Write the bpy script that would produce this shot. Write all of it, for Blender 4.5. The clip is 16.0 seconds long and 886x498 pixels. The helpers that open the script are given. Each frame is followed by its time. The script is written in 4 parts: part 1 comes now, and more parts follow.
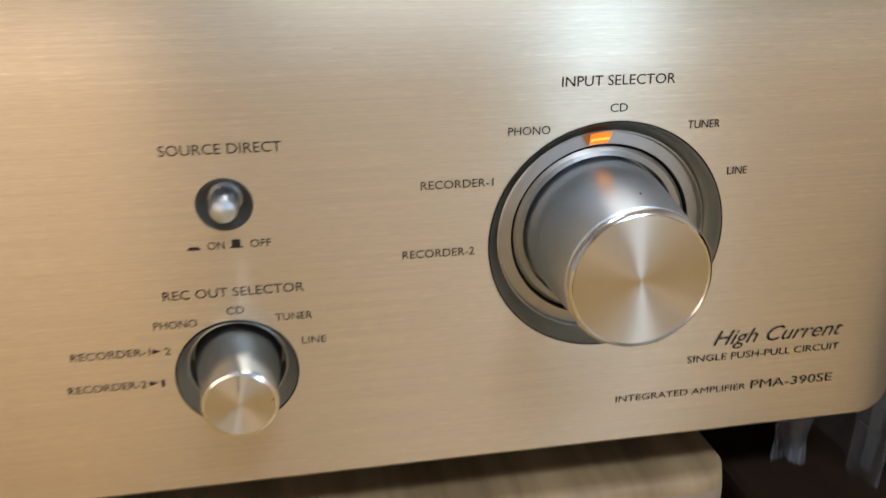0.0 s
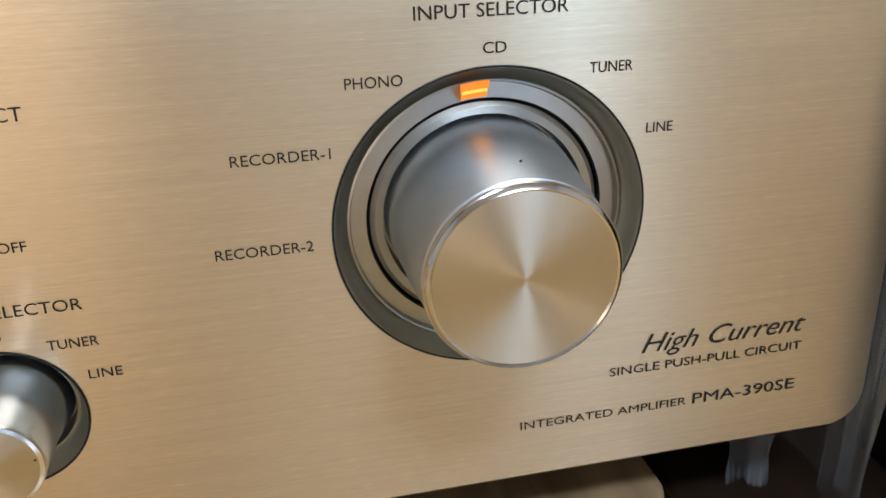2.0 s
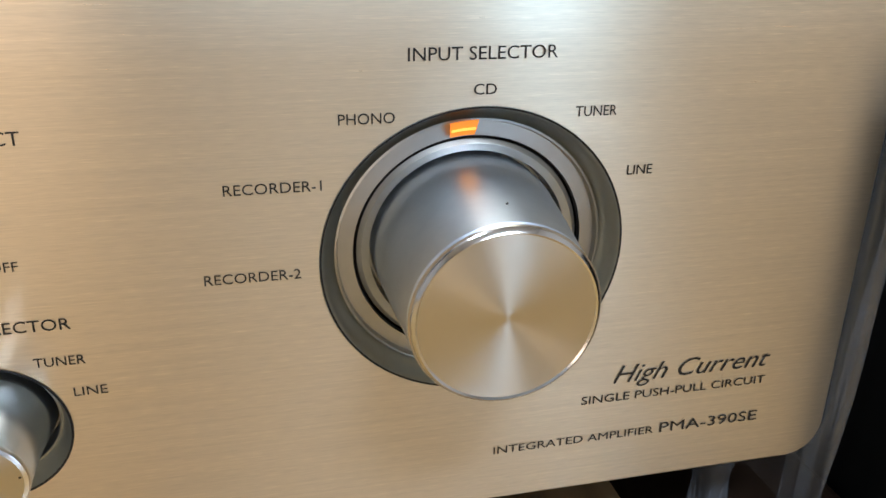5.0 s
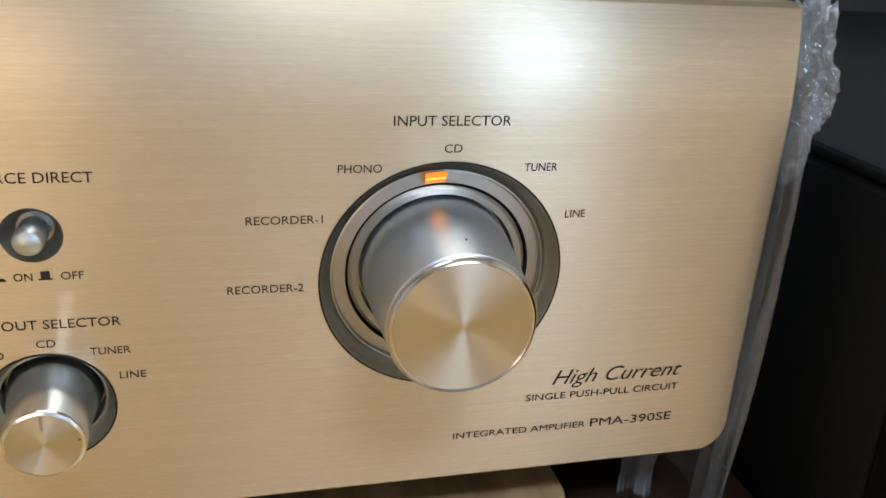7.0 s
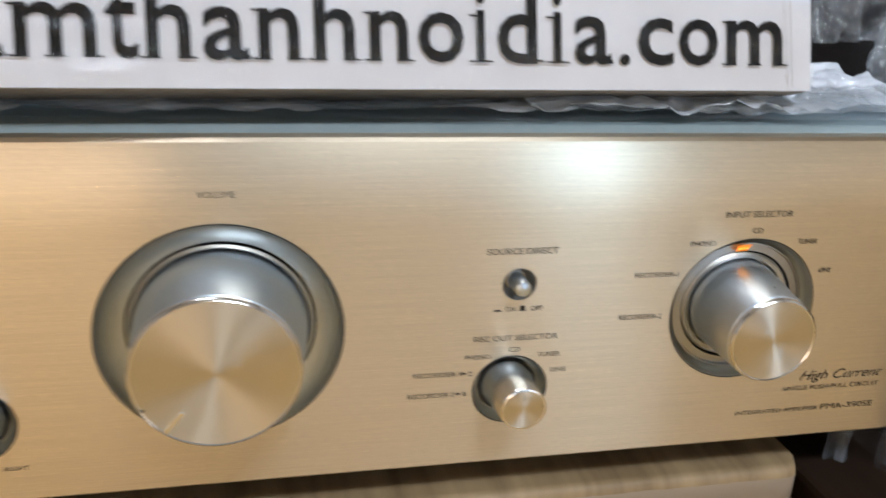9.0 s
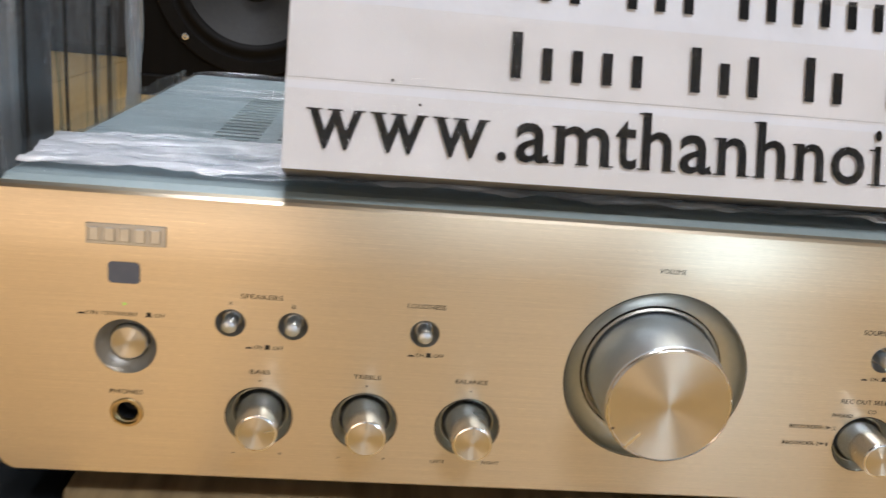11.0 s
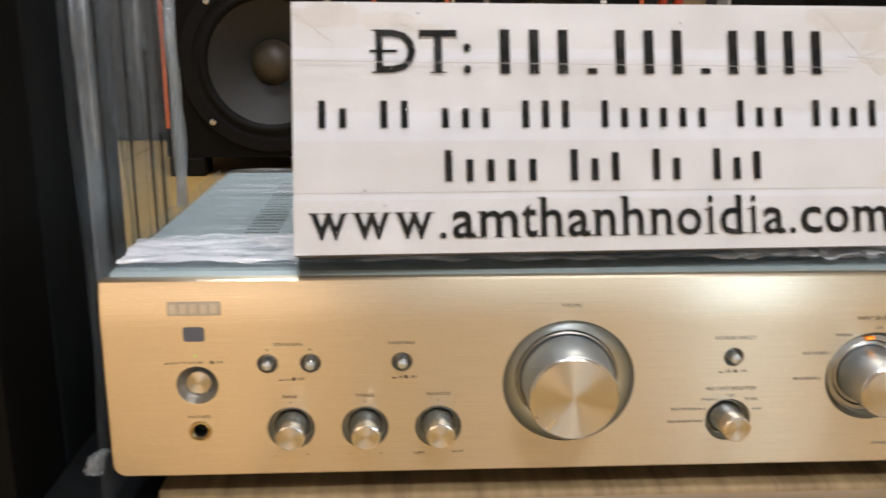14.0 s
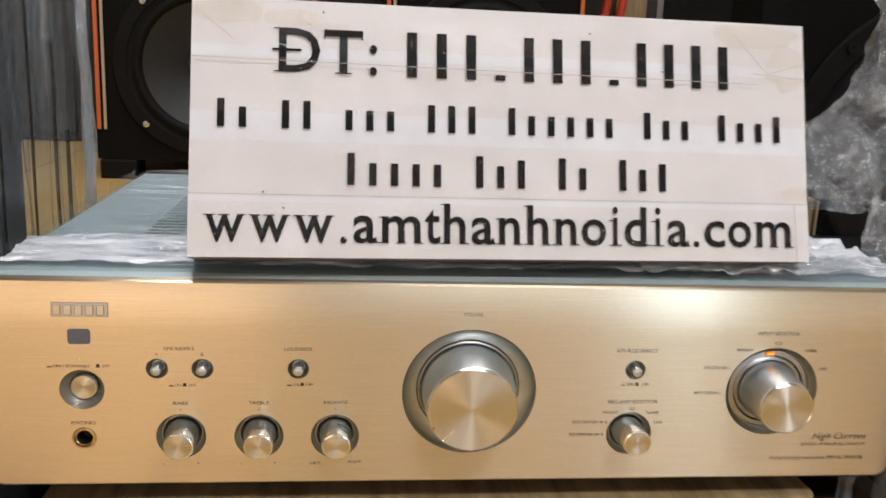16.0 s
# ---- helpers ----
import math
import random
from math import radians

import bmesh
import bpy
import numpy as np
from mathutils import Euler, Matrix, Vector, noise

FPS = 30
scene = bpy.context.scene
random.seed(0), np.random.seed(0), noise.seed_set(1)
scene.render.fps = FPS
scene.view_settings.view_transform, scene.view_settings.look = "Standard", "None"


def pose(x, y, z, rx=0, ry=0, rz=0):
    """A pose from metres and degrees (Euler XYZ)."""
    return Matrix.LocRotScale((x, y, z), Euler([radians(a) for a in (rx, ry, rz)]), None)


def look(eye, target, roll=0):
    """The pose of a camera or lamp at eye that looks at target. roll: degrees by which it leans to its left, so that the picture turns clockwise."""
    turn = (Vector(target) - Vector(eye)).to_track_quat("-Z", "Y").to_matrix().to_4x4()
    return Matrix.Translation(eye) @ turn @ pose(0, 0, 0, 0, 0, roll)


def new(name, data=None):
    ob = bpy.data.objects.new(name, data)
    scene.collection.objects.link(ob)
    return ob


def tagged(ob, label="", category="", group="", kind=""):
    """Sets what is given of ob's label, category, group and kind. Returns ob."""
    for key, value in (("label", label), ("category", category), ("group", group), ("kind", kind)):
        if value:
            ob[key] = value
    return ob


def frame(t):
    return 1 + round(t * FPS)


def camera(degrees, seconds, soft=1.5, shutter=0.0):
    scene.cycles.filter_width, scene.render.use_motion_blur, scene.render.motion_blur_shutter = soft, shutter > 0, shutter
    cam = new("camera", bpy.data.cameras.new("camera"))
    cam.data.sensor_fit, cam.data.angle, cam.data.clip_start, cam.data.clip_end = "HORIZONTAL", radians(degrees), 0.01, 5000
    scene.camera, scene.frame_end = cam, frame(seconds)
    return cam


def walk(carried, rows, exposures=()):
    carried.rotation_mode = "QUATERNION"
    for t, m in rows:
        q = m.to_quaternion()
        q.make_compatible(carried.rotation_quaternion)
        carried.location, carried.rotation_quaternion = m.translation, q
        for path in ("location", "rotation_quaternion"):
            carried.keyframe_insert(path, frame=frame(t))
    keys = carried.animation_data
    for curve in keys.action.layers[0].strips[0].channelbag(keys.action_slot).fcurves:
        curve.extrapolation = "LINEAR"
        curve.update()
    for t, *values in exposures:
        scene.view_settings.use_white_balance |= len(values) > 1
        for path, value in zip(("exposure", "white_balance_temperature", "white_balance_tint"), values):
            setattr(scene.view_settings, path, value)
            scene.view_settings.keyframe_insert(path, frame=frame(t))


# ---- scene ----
cam = camera(54.0, 16.0, soft=1.5, shutter=0.5)
# seconds, eye (m), yaw to the left, pitch up, roll (degrees)
ROWS = [
    (0.0, 0.09076, -0.14664, 0.1155, -10.796, -20.954, -0.11),
    (0.5, 0.10081, -0.12276, 0.11528, -11.329, -21.817, -0.378),
    (1.0, 0.10877, -0.11777, 0.11279, 348.451, -22.054, -0.934),
    (1.5, 0.11605, -0.11618, 0.10849, 348.271, -22.205, -1.587),
    (2.0, 0.11879, -0.11403, 0.10249, 348.001, -22.204, -1.924),
    (2.5, 0.11604, -0.11279, 0.1037, 347.582, -22.966, -0.9),
    (3.0, 0.11307, -0.11274, 0.10481, -12.987, -23.028, -0.049),
    (3.5, 0.11139, -0.11184, 0.10462, 346.676, -23.123, 0.534),
    (4.0, 0.11324, -0.11073, 0.10411, 346.284, -22.914, 0.734),
    (4.5, 0.11435, -0.11212, 0.10869, 345.894, -22.803, 0.894),
    (4.7, 0.11661, -0.11258, 0.10895, 345.839, -22.8, 0.933),
    (6.8, 0.10982, -0.14188, 0.12141, -15.48, -21.785, 3.586),
    (7.0, 0.1106, -0.14417, 0.12393, -15.379, -21.839, 3.544),
    (7.5, 0.09555, -0.15938, 0.1279, -14.76, -21.881, 3.306),
    (8.0, 0.07368, -0.17985, 0.1333, -13.943, -21.246, 2.533),
    (8.2, 0.06161, -0.18653, 0.13866, -14.265, -21.035, 2.57),
    (10.5, -0.08113, -0.25218, 0.18163, -7.592, -17.571, 4.882),
    (11.0, -0.10195, -0.26584, 0.17888, -5.478, -16.657, 5.37),
    (11.5, -0.1249, -0.28385, 0.18921, -4.361, -18.085, 5.972),
    (12.0, -0.14778, -0.29724, 0.21088, 357.575, -17.072, 5.964),
    (12.5, -0.14697, -0.31495, 0.22675, -1.365, -16.395, 5.062),
    (13.0, -0.15365, -0.34894, 0.24919, -0.91, -14.847, 3.99),
    (13.5, -0.12183, -0.38663, 0.23235, -1.008, -13.901, 1.941),
    (14.0, -0.08191, -0.38755, 0.22015, -3.144, -13.886, 0.304),
    (14.5, -0.05989, -0.39411, 0.21496, -5.682, -14.077, 0.407),
    (15.0, -0.05597, -0.40105, 0.21669, -6.757, -13.398, 1.149),
    (15.5, -0.05416, -0.40204, 0.21478, -7.144, -12.967, 1.318),
    (16.0, -0.05942, -0.38206, 0.21551, -6.59, -12.924, 2.556),
]


def aim(x, y, z, yaw, pitch, roll):
    """A camera pose from its eye, yaw, pitch and roll."""
    return pose(x, y, z, 90 + pitch, 0, yaw) @ pose(0, 0, 0, 0, 0, roll)


walk(cam, [(t, aim(*r)) for t, *r in ROWS], [
    (0.0, -0.38, 5650, 11), (0.5, -0.40, 5350, 9), (1.5, -0.44, 5700, 10), (2.2, -0.34, 5500, 9), (4.5, -0.30, 5350, 9),
    (7.0, -0.24, 5600, 9), (10.5, -0.22, 5950, 11), (11.0, -0.24, 6100, 12), (13.0, -0.18, 6450, 12), (16.0, -0.22, 6450, 13)])

# ---------------------------------------------------------------- world and lamps
world = bpy.data.worlds.new("room_world")
scene.world = world
world.use_nodes = True
world.node_tree.nodes["Background"].inputs[0].default_value = (0.9, 0.85, 0.8, 1)
world.node_tree.nodes["Background"].inputs[1].default_value = 0.05


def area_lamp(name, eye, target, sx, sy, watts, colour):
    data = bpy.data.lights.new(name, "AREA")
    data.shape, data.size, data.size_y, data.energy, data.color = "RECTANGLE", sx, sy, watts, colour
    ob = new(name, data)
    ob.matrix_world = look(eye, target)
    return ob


area_lamp("lamp_light", (0.98, -2.15, 0.36), (0.1, 0.0, 0.1), 0.22, 0.24, 3.3, (0.60, 0.80, 1.0))
# unseen wide source, added for the cool band reflected near the panel's top
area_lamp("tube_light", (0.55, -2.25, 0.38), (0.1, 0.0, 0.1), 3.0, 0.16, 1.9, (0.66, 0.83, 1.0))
# unseen warm source, no doorway built: warms the left of the front panel
area_lamp("doorway_light", (-0.86, -2.35, 0.34), (0.0, 0.0, 0.1), 1.22, 0.62, 7.4, (1.0, 0.70, 0.44))
# added fill, no window here: brightens the lower right of the panel
area_lamp("window_light", (1.60, -2.10, 0.24), (0.2, 0.0, 0.1), 1.1, 0.46, 1.5, (1.0, 0.80, 0.58))
area_lamp("ceiling_light", (0.58, -1.55, 2.42), (0.1, 0.1, 0.0), 1.1, 0.6, 92, (0.95, 0.97, 1.0))
# added overhead fill: brightens the floor and film at the back
area_lamp("back_ceiling_light", (-0.35, 0.62, 2.42), (-0.3, 0.62, 0.0), 0.9, 0.5, 38, (0.95, 0.97, 1.0))


# ---------------------------------------------------------------- materials
def nodes_of(name):
    m = bpy.data.materials.new(name)
    m.use_nodes = True
    return m, m.node_tree.nodes, m.node_tree.links, m.node_tree.nodes["Principled BSDF"]


def ramp(ns, stops):
    r = ns.new("ShaderNodeValToRGB")
    els = r.color_ramp.elements
    while len(els) < len(stops):
        els.new(0.5)
    for e, (p, c) in zip(els, stops):
        e.position, e.color = p, (*c, 1) if len(c) == 3 else c
    return r


def noise_at(ns, ls, scale, stretch=(1, 1, 1), detail=4.0, coord="Object"):
    tc = ns.new("ShaderNodeTexCoord")
    mp = ns.new("ShaderNodeMapping")
    mp.inputs["Scale"].default_value = stretch
    n = ns.new("ShaderNodeTexNoise")
    n.inputs["Scale"].default_value, n.inputs["Detail"].default_value = scale, detail
    ls.new(tc.outputs[coord], mp.inputs[0])
    ls.new(mp.outputs[0], n.inputs["Vector"])
    return n.outputs["Fac"]


def mapped(ns, ls, fac, lo, hi):
    m = ns.new("ShaderNodeMapRange")
    m.inputs["To Min"].default_value, m.inputs["To Max"].default_value = lo, hi
    ls.new(fac, m.inputs["Value"])
    return m.outputs[0]


def bumped(ns, ls, b, fac, strength, distance):
    k = ns.new("ShaderNodeBump")
    k.inputs["Strength"].default_value, k.inputs["Distance"].default_value = strength, distance
    ls.new(fac, k.inputs["Height"])
    ls.new(k.outputs[0], b.inputs["Normal"])
    return k


def plain(name, c1, c2, rough=0.5, metal=0.0, scale=60.0, stretch=(1, 1, 1), bump=0.1, dist=0.0004, spec=0.5):
    """A surface with two-scale noise between two colours."""
    m, ns, ls, b = nodes_of(name)
    n1, n2 = noise_at(ns, ls, scale, stretch), noise_at(ns, ls, scale * 0.12, stretch, 3.0)
    add = ns.new("ShaderNodeMath")
    add.operation = "MULTIPLY_ADD"
    add.inputs[1].default_value = 0.5
    half = ns.new("ShaderNodeMath")
    half.operation, half.inputs[1].default_value = "MULTIPLY", 0.5
    ls.new(n2, half.inputs[0])
    ls.new(n1, add.inputs[0])
    ls.new(half.outputs[0], add.inputs[2])
    r = ramp(ns, [(0.32, c1), (0.68, c2)])
    ls.new(add.outputs[0], r.inputs[0])
    ls.new(r.outputs[0], b.inputs["Base Color"])
    ls.new(mapped(ns, ls, n2, max(0.02, rough - 0.06), min(1, rough + 0.08)), b.inputs["Roughness"])
    b.inputs["Metallic"].default_value = metal
    b.inputs["Specular IOR Level"].default_value = spec
    if bump:
        bumped(ns, ls, b, n1, bump, dist)
    return m


def brushed(name, colour, rough, aniso, stretch, streak=0.12, bump=0.05):
    """Brushed metal; the mesh's uv map gives the way across the grooves."""
    m, ns, ls, b = nodes_of(name)
    long = tuple(q * 0.3 if q < 0.5 else q for q in stretch)
    fine, broad = noise_at(ns, ls, 7000.0, stretch, 2.0), noise_at(ns, ls, 2200.0, long, 3.0)
    soft = noise_at(ns, ls, 14.0, (1, 1, 1), 3.0)
    lo = tuple(c * (1 - streak) for c in colour)
    hi = tuple(min(1, c * (1 + streak)) for c in colour)
    mix = ns.new("ShaderNodeMath")
    mix.operation = "ADD"
    ls.new(mapped(ns, ls, fine, 0, 0.55), mix.inputs[0])
    ls.new(mapped(ns, ls, broad, 0, 0.45), mix.inputs[1])
    r = ramp(ns, [(0.32, lo), (0.6, colour), (0.7, hi)])
    ls.new(mix.outputs[0], r.inputs[0])
    ls.new(r.outputs[0], b.inputs["Base Color"])
    b.inputs["Metallic"].default_value = 1.0
    rr = ns.new("ShaderNodeMath")
    rr.operation = "ADD"
    ls.new(mapped(ns, ls, mix.outputs[0], rough + 0.10, rough - 0.10), rr.inputs[0])
    ls.new(mapped(ns, ls, soft, -0.03, 0.03), rr.inputs[1])
    ls.new(rr.outputs[0], b.inputs["Roughness"])
    b.inputs["Anisotropic"].default_value = aniso
    tan = ns.new("ShaderNodeTangent")
    tan.direction_type = "UV_MAP"
    ls.new(tan.outputs[0], b.inputs["Tangent"])
    if bump:
        bumped(ns, ls, b, mix.outputs[0], bump, 0.00005)
    return m


def film_material(name, clear, scale, stretch, rough=0.12, tint=(0.92, 0.95, 0.97), steps=(0.38, 0.56, 0.66), matt=0.55):
    """Thin cling film: mostly clear, with whitish streaks painting the glints on its wrinkles."""
    m, ns, ls, b = nodes_of(name)
    ns.remove(b)
    out = ns["Material Output"]
    n1, n2 = noise_at(ns, ls, scale, stretch, 6.0), noise_at(ns, ls, scale * 0.3, stretch, 3.0)
    t = ns.new("ShaderNodeBsdfTransparent")
    t.inputs[0].default_value = (*tint, 1)
    g = ns.new("ShaderNodeBsdfGlossy")
    g.inputs["Roughness"].default_value = rough
    g.inputs["Color"].default_value = (0.95, 0.97, 1, 1)
    d = ns.new("ShaderNodeBsdfDiffuse")
    d.inputs[0].default_value = (0.82, 0.86, 0.9, 1)
    tr = ns.new("ShaderNodeBsdfTranslucent")
    tr.inputs[0].default_value = (0.72, 0.76, 0.8, 1)
    haze = ns.new("ShaderNodeMixShader")
    ls.new(d.outputs[0], haze.inputs[1])
    ls.new(tr.outputs[0], haze.inputs[2])
    haze.inputs[0].default_value = 0.25
    k = ns.new("ShaderNodeBump")
    k.inputs["Strength"].default_value, k.inputs["Distance"].default_value = 1.0, 0.012
    ls.new(n1, k.inputs["Height"])
    ls.new(k.outputs[0], g.inputs["Normal"])
    skin = ns.new("ShaderNodeMixShader")
    skin.inputs[0].default_value = matt
    ls.new(g.outputs[0], skin.inputs[1])
    ls.new(haze.outputs[0], skin.inputs[2])
    # noise turns streaks milky where highlights would run along the wrinkles
    r = ramp(ns, [(steps[0], ((1 - clear) * 0.6,) * 3), (steps[1], (min(1, (1 - clear) * 1.6),) * 3), (steps[2], (min(1, (1 - clear) * 5.0),) * 3)])
    av = ns.new("ShaderNodeMath")
    av.operation = "MULTIPLY_ADD"
    av.inputs[1].default_value = 0.5
    ls.new(n1, av.inputs[0])
    ls.new(mapped(ns, ls, n2, 0, 0.5), av.inputs[2])
    ls.new(av.outputs[0], r.inputs[0])
    mix = ns.new("ShaderNodeMixShader")
    ls.new(r.outputs[0], mix.inputs[0])
    ls.new(t.outputs[0], mix.inputs[1])
    ls.new(skin.outputs[0], mix.inputs[2])
    ls.new(mix.outputs[0], out.inputs[0])
    return m


def glow(name, colour, strength):
    m, ns, ls, b = nodes_of(name)
    b.inputs["Base Color"].default_value = (*colour, 1)
    b.inputs["Emission Color"].default_value = (*colour, 1)
    b.inputs["Emission Strength"].default_value = strength
    b.inputs["Roughness"].default_value = 0.3
    return m


def wood(name, c1, c2, scale, stretch, rough=0.45):
    m, ns, ls, b = nodes_of(name)
    n1, n2 = noise_at(ns, ls, scale, stretch, 6.0), noise_at(ns, ls, scale * 0.15, stretch, 3.0)
    oi = ns.new("ShaderNodeObjectInfo")
    mix = ns.new("ShaderNodeMath")
    mix.operation = "ADD"
    ls.new(mapped(ns, ls, n1, 0, 0.55), mix.inputs[0])
    ls.new(mapped(ns, ls, n2, 0, 0.45), mix.inputs[1])
    r = ramp(ns, [(0.3, c1), (0.5, tuple((a + 2 * q) / 3 for a, q in zip(c1, c2))), (0.68, c2)])
    ls.new(mix.outputs[0], r.inputs[0])
    hsv = ns.new("ShaderNodeHueSaturation")
    ls.new(mapped(ns, ls, oi.outputs["Random"], 0.88, 1.1), hsv.inputs["Value"])
    ls.new(r.outputs[0], hsv.inputs["Color"])
    ls.new(hsv.outputs[0], b.inputs["Base Color"])
    b.inputs["Roughness"].default_value = rough
    bumped(ns, ls, b, n1, 0.25, 0.0006)
    return m


PANEL = brushed("champagne_brushed_aluminium", (0.76, 0.655, 0.485), 0.32, 0.87, (0.05, 1, 1.0), 0.13, 0.018)
KNOB_FACE = brushed("spun_aluminium", (0.70, 0.645, 0.54), 0.37, 0.9, (0.02, 0.02, 0.02), 0.03, 0.0)
KNOB_SIDE = plain("satin_silver_aluminium", (0.60, 0.66, 0.73), (0.66, 0.72, 0.78), 0.37, 1.0, 500, (1, 1, 1), 0.02, 0.0001)
KNOB_BRIGHT = plain("bright_silver_aluminium", (0.70, 0.73, 0.76), (0.76, 0.79, 0.82), 0.24, 1.0, 500, (1, 1, 1), 0.02, 0.0001)
KNOB_RIM = plain("polished_rim", (0.86, 0.85, 0.82), (0.9, 0.89, 0.87), 0.16, 1.0, 300, bump=0)
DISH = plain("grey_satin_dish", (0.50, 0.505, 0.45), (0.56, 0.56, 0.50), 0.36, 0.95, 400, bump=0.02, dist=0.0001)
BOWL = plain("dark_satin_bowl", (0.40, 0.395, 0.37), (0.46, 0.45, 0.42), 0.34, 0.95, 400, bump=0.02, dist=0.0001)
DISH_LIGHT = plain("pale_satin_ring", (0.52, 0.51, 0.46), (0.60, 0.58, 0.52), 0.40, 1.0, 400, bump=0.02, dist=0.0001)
BLACK = plain("black_gap", (0.006, 0.006, 0.006), (0.012, 0.011, 0.01), 0.6, 0.0, 200, bump=0)
INK = plain("black_print", (0.012, 0.011, 0.01), (0.02, 0.018, 0.016), 0.55, 0.0, 900, bump=0)
SENSOR = plain("blue_grey_window", (0.10, 0.115, 0.15), (0.13, 0.145, 0.18), 0.22, 0.0, 200, bump=0)
AMBER = glow("amber_indicator", (1.0, 0.29, 0.008), 0.8)
AMBER_CORE = glow("amber_filament", (1.0, 0.50, 0.06), 1.6)
GREEN = glow("green_indicator", (0.35, 0.75, 0.12), 0.35)
BRASS = plain("brass_ring", (0.62, 0.47, 0.24), (0.72, 0.56, 0.3), 0.28, 1.0, 300, bump=0)
COVER = plain("grey_green_painted_steel", (0.34, 0.41, 0.41), (0.40, 0.47, 0.47), 0.40, 0.1, 700, bump=0.08, dist=0.0002)
FOOT = plain("black_rubber", (0.012, 0.012, 0.012), (0.02, 0.02, 0.02), 0.7, 0, 300)
PAPER = plain("white_paper", (0.70, 0.73, 0.79), (0.83, 0.86, 0.94), 0.34, 0.0, 38, bump=0.8, dist=0.0012)
STAIN = film_material("yellowed_stain", 0.97, 90, (1, 1, 1.4), 0.3, (0.986, 0.968, 0.935), steps=(0.42, 0.55, 0.62), matt=0.9)
CREASE = plain("grey_crease", (0.36, 0.35, 0.34), (0.62, 0.61, 0.60), 0.6, 0.0, 160, bump=0)
PAPER_EDGE = plain("worn_grey_card", (0.16, 0.15, 0.14), (0.26, 0.24, 0.22), 0.7, 0.0, 120)
LETTER = plain("black_toner", (0.006, 0.006, 0.007), (0.012, 0.012, 0.012), 0.5, 0.0, 300, bump=0, spec=0.1)
TAPE = film_material("clear_tape", 0.991, 60, (0.5, 1, 2.2), 0.09, (0.99, 0.98, 0.965), matt=0.3)
FILM_TOP = film_material("cling_film_thin", 0.88, 60, (0.13, 1.9, 1), 0.14, steps=(0.48, 0.57, 0.64))
FILM_WHITE = film_material("cling_film_folded", 0.34, 80, (0.35, 1.8, 1), 0.14, steps=(0.40, 0.52, 0.60), matt=0.62)
FILM_HANG = film_material("cling_film_hanging", 0.90, 75, (1.0, 1.0, 0.10), 0.12)
FILM_FOLD = film_material("cling_film_hanging_fold", 0.60, 90, (1.0, 1.0, 0.06), 0.12)
FILM_CRUMPLE = film_material("cling_film_crumpled", 0.80, 130, (1, 1, 0.6), 0.09, steps=(0.25, 0.52, 0.80), matt=0.42)
# dark tint that paints shade into creases of the hanging film
FILM_SHADE = film_material("painted_crease_shade", 0.96, 90, (1, 1, 0.05), 0.12, (0.30, 0.28, 0.25), matt=0.3)
FILM_STRIP = film_material("cling_film_strip", 0.90, 120, (1.0, 1.0, 0.07), 0.12, (0.92, 0.93, 0.95), matt=0.6)
PLY = wood("pale_worn_plywood", (0.10, 0.058, 0.022), (0.46, 0.33, 0.17), 130, (1.0, 0.07, 0.12), 0.55)
# dark brown of the floor in shade, for an added block
FLOOR_SHADE = wood("painted_floor_shade", (0.010, 0.006, 0.003), (0.028, 0.016, 0.009), 60, (1, 0.15, 1), 0.9)
FLOOR_SHADE.node_tree.nodes["Principled BSDF"].inputs["Specular IOR Level"].default_value = 0.08
PLY_EDGE = wood("grey_plywood_edge", (0.30, 0.235, 0.16), (0.40, 0.32, 0.23), 70, (0.35, 1, 1), 0.6)
FLOOR = wood("honey_wood_floor", (0.40, 0.245, 0.075), (0.56, 0.36, 0.125), 22, (4, 0.6, 1), 0.3)
CABINET = plain("black_ash_veneer", (0.0045, 0.004, 0.0035), (0.008, 0.007, 0.006), 0.6, 0.0, 90, (1, 1, 0.05), 0.15, 0.0004, 0.08)
CABINET_SIDE = plain("black_vinyl_side", (0.006, 0.0065, 0.007), (0.011, 0.012, 0.0125), 0.65, 0.0, 120, (1, 1, 0.1), 0.1, 0.0004, 0.15)
RUBBER = plain("black_surround", (0.006, 0.0055, 0.005), (0.010, 0.009, 0.008), 0.6, 0.0, 120, (1, 1, 1), 0.1, 0.0004, 0.12)
CONE_DARK = plain("dark_cone", (0.007, 0.005, 0.0045), (0.012, 0.009, 0.007), 0.6, 0.0, 200, (1, 1, 1), 0.1, 0.0004, 0.2)
CONE = plain("grey_paper_cone", (0.017, 0.016, 0.015), (0.026, 0.025, 0.022), 0.6, 0.0, 160, bump=0.2)
DOME = plain("brown_dust_cap", (0.05, 0.038, 0.026), (0.07, 0.054, 0.037), 0.45, 0.0, 120)
ORANGE = plain("orange_trim", (0.55, 0.11, 0.025), (0.65, 0.15, 0.04), 0.4, 0.0, 60)
PALE = plain("pale_wood_trim", (0.42, 0.34, 0.22), (0.5, 0.41, 0.28), 0.5, 0.0, 60)
RED = plain("red_cable_sheath", (0.42, 0.035, 0.015), (0.52, 0.06, 0.02), 0.35, 0.0, 80)
POST = plain("grey_painted_post", (0.38, 0.37, 0.35), (0.46, 0.45, 0.43), 0.5, 0.0, 40)
WALL = plain("warm_plaster", (0.50, 0.475, 0.44), (0.56, 0.53, 0.49), 0.85, 0.0, 30)
# blue-white put on the unseen south wall to cool the panel's reflection
WALL_REFLECTED = plain("cool_reflection_tint", (0.57, 0.64, 0.72), (0.63, 0.70, 0.78), 0.8, 0.0, 30)
CEIL = plain("white_ceiling", (0.62, 0.6, 0.57), (0.68, 0.66, 0.63), 0.9, 0.0, 30)
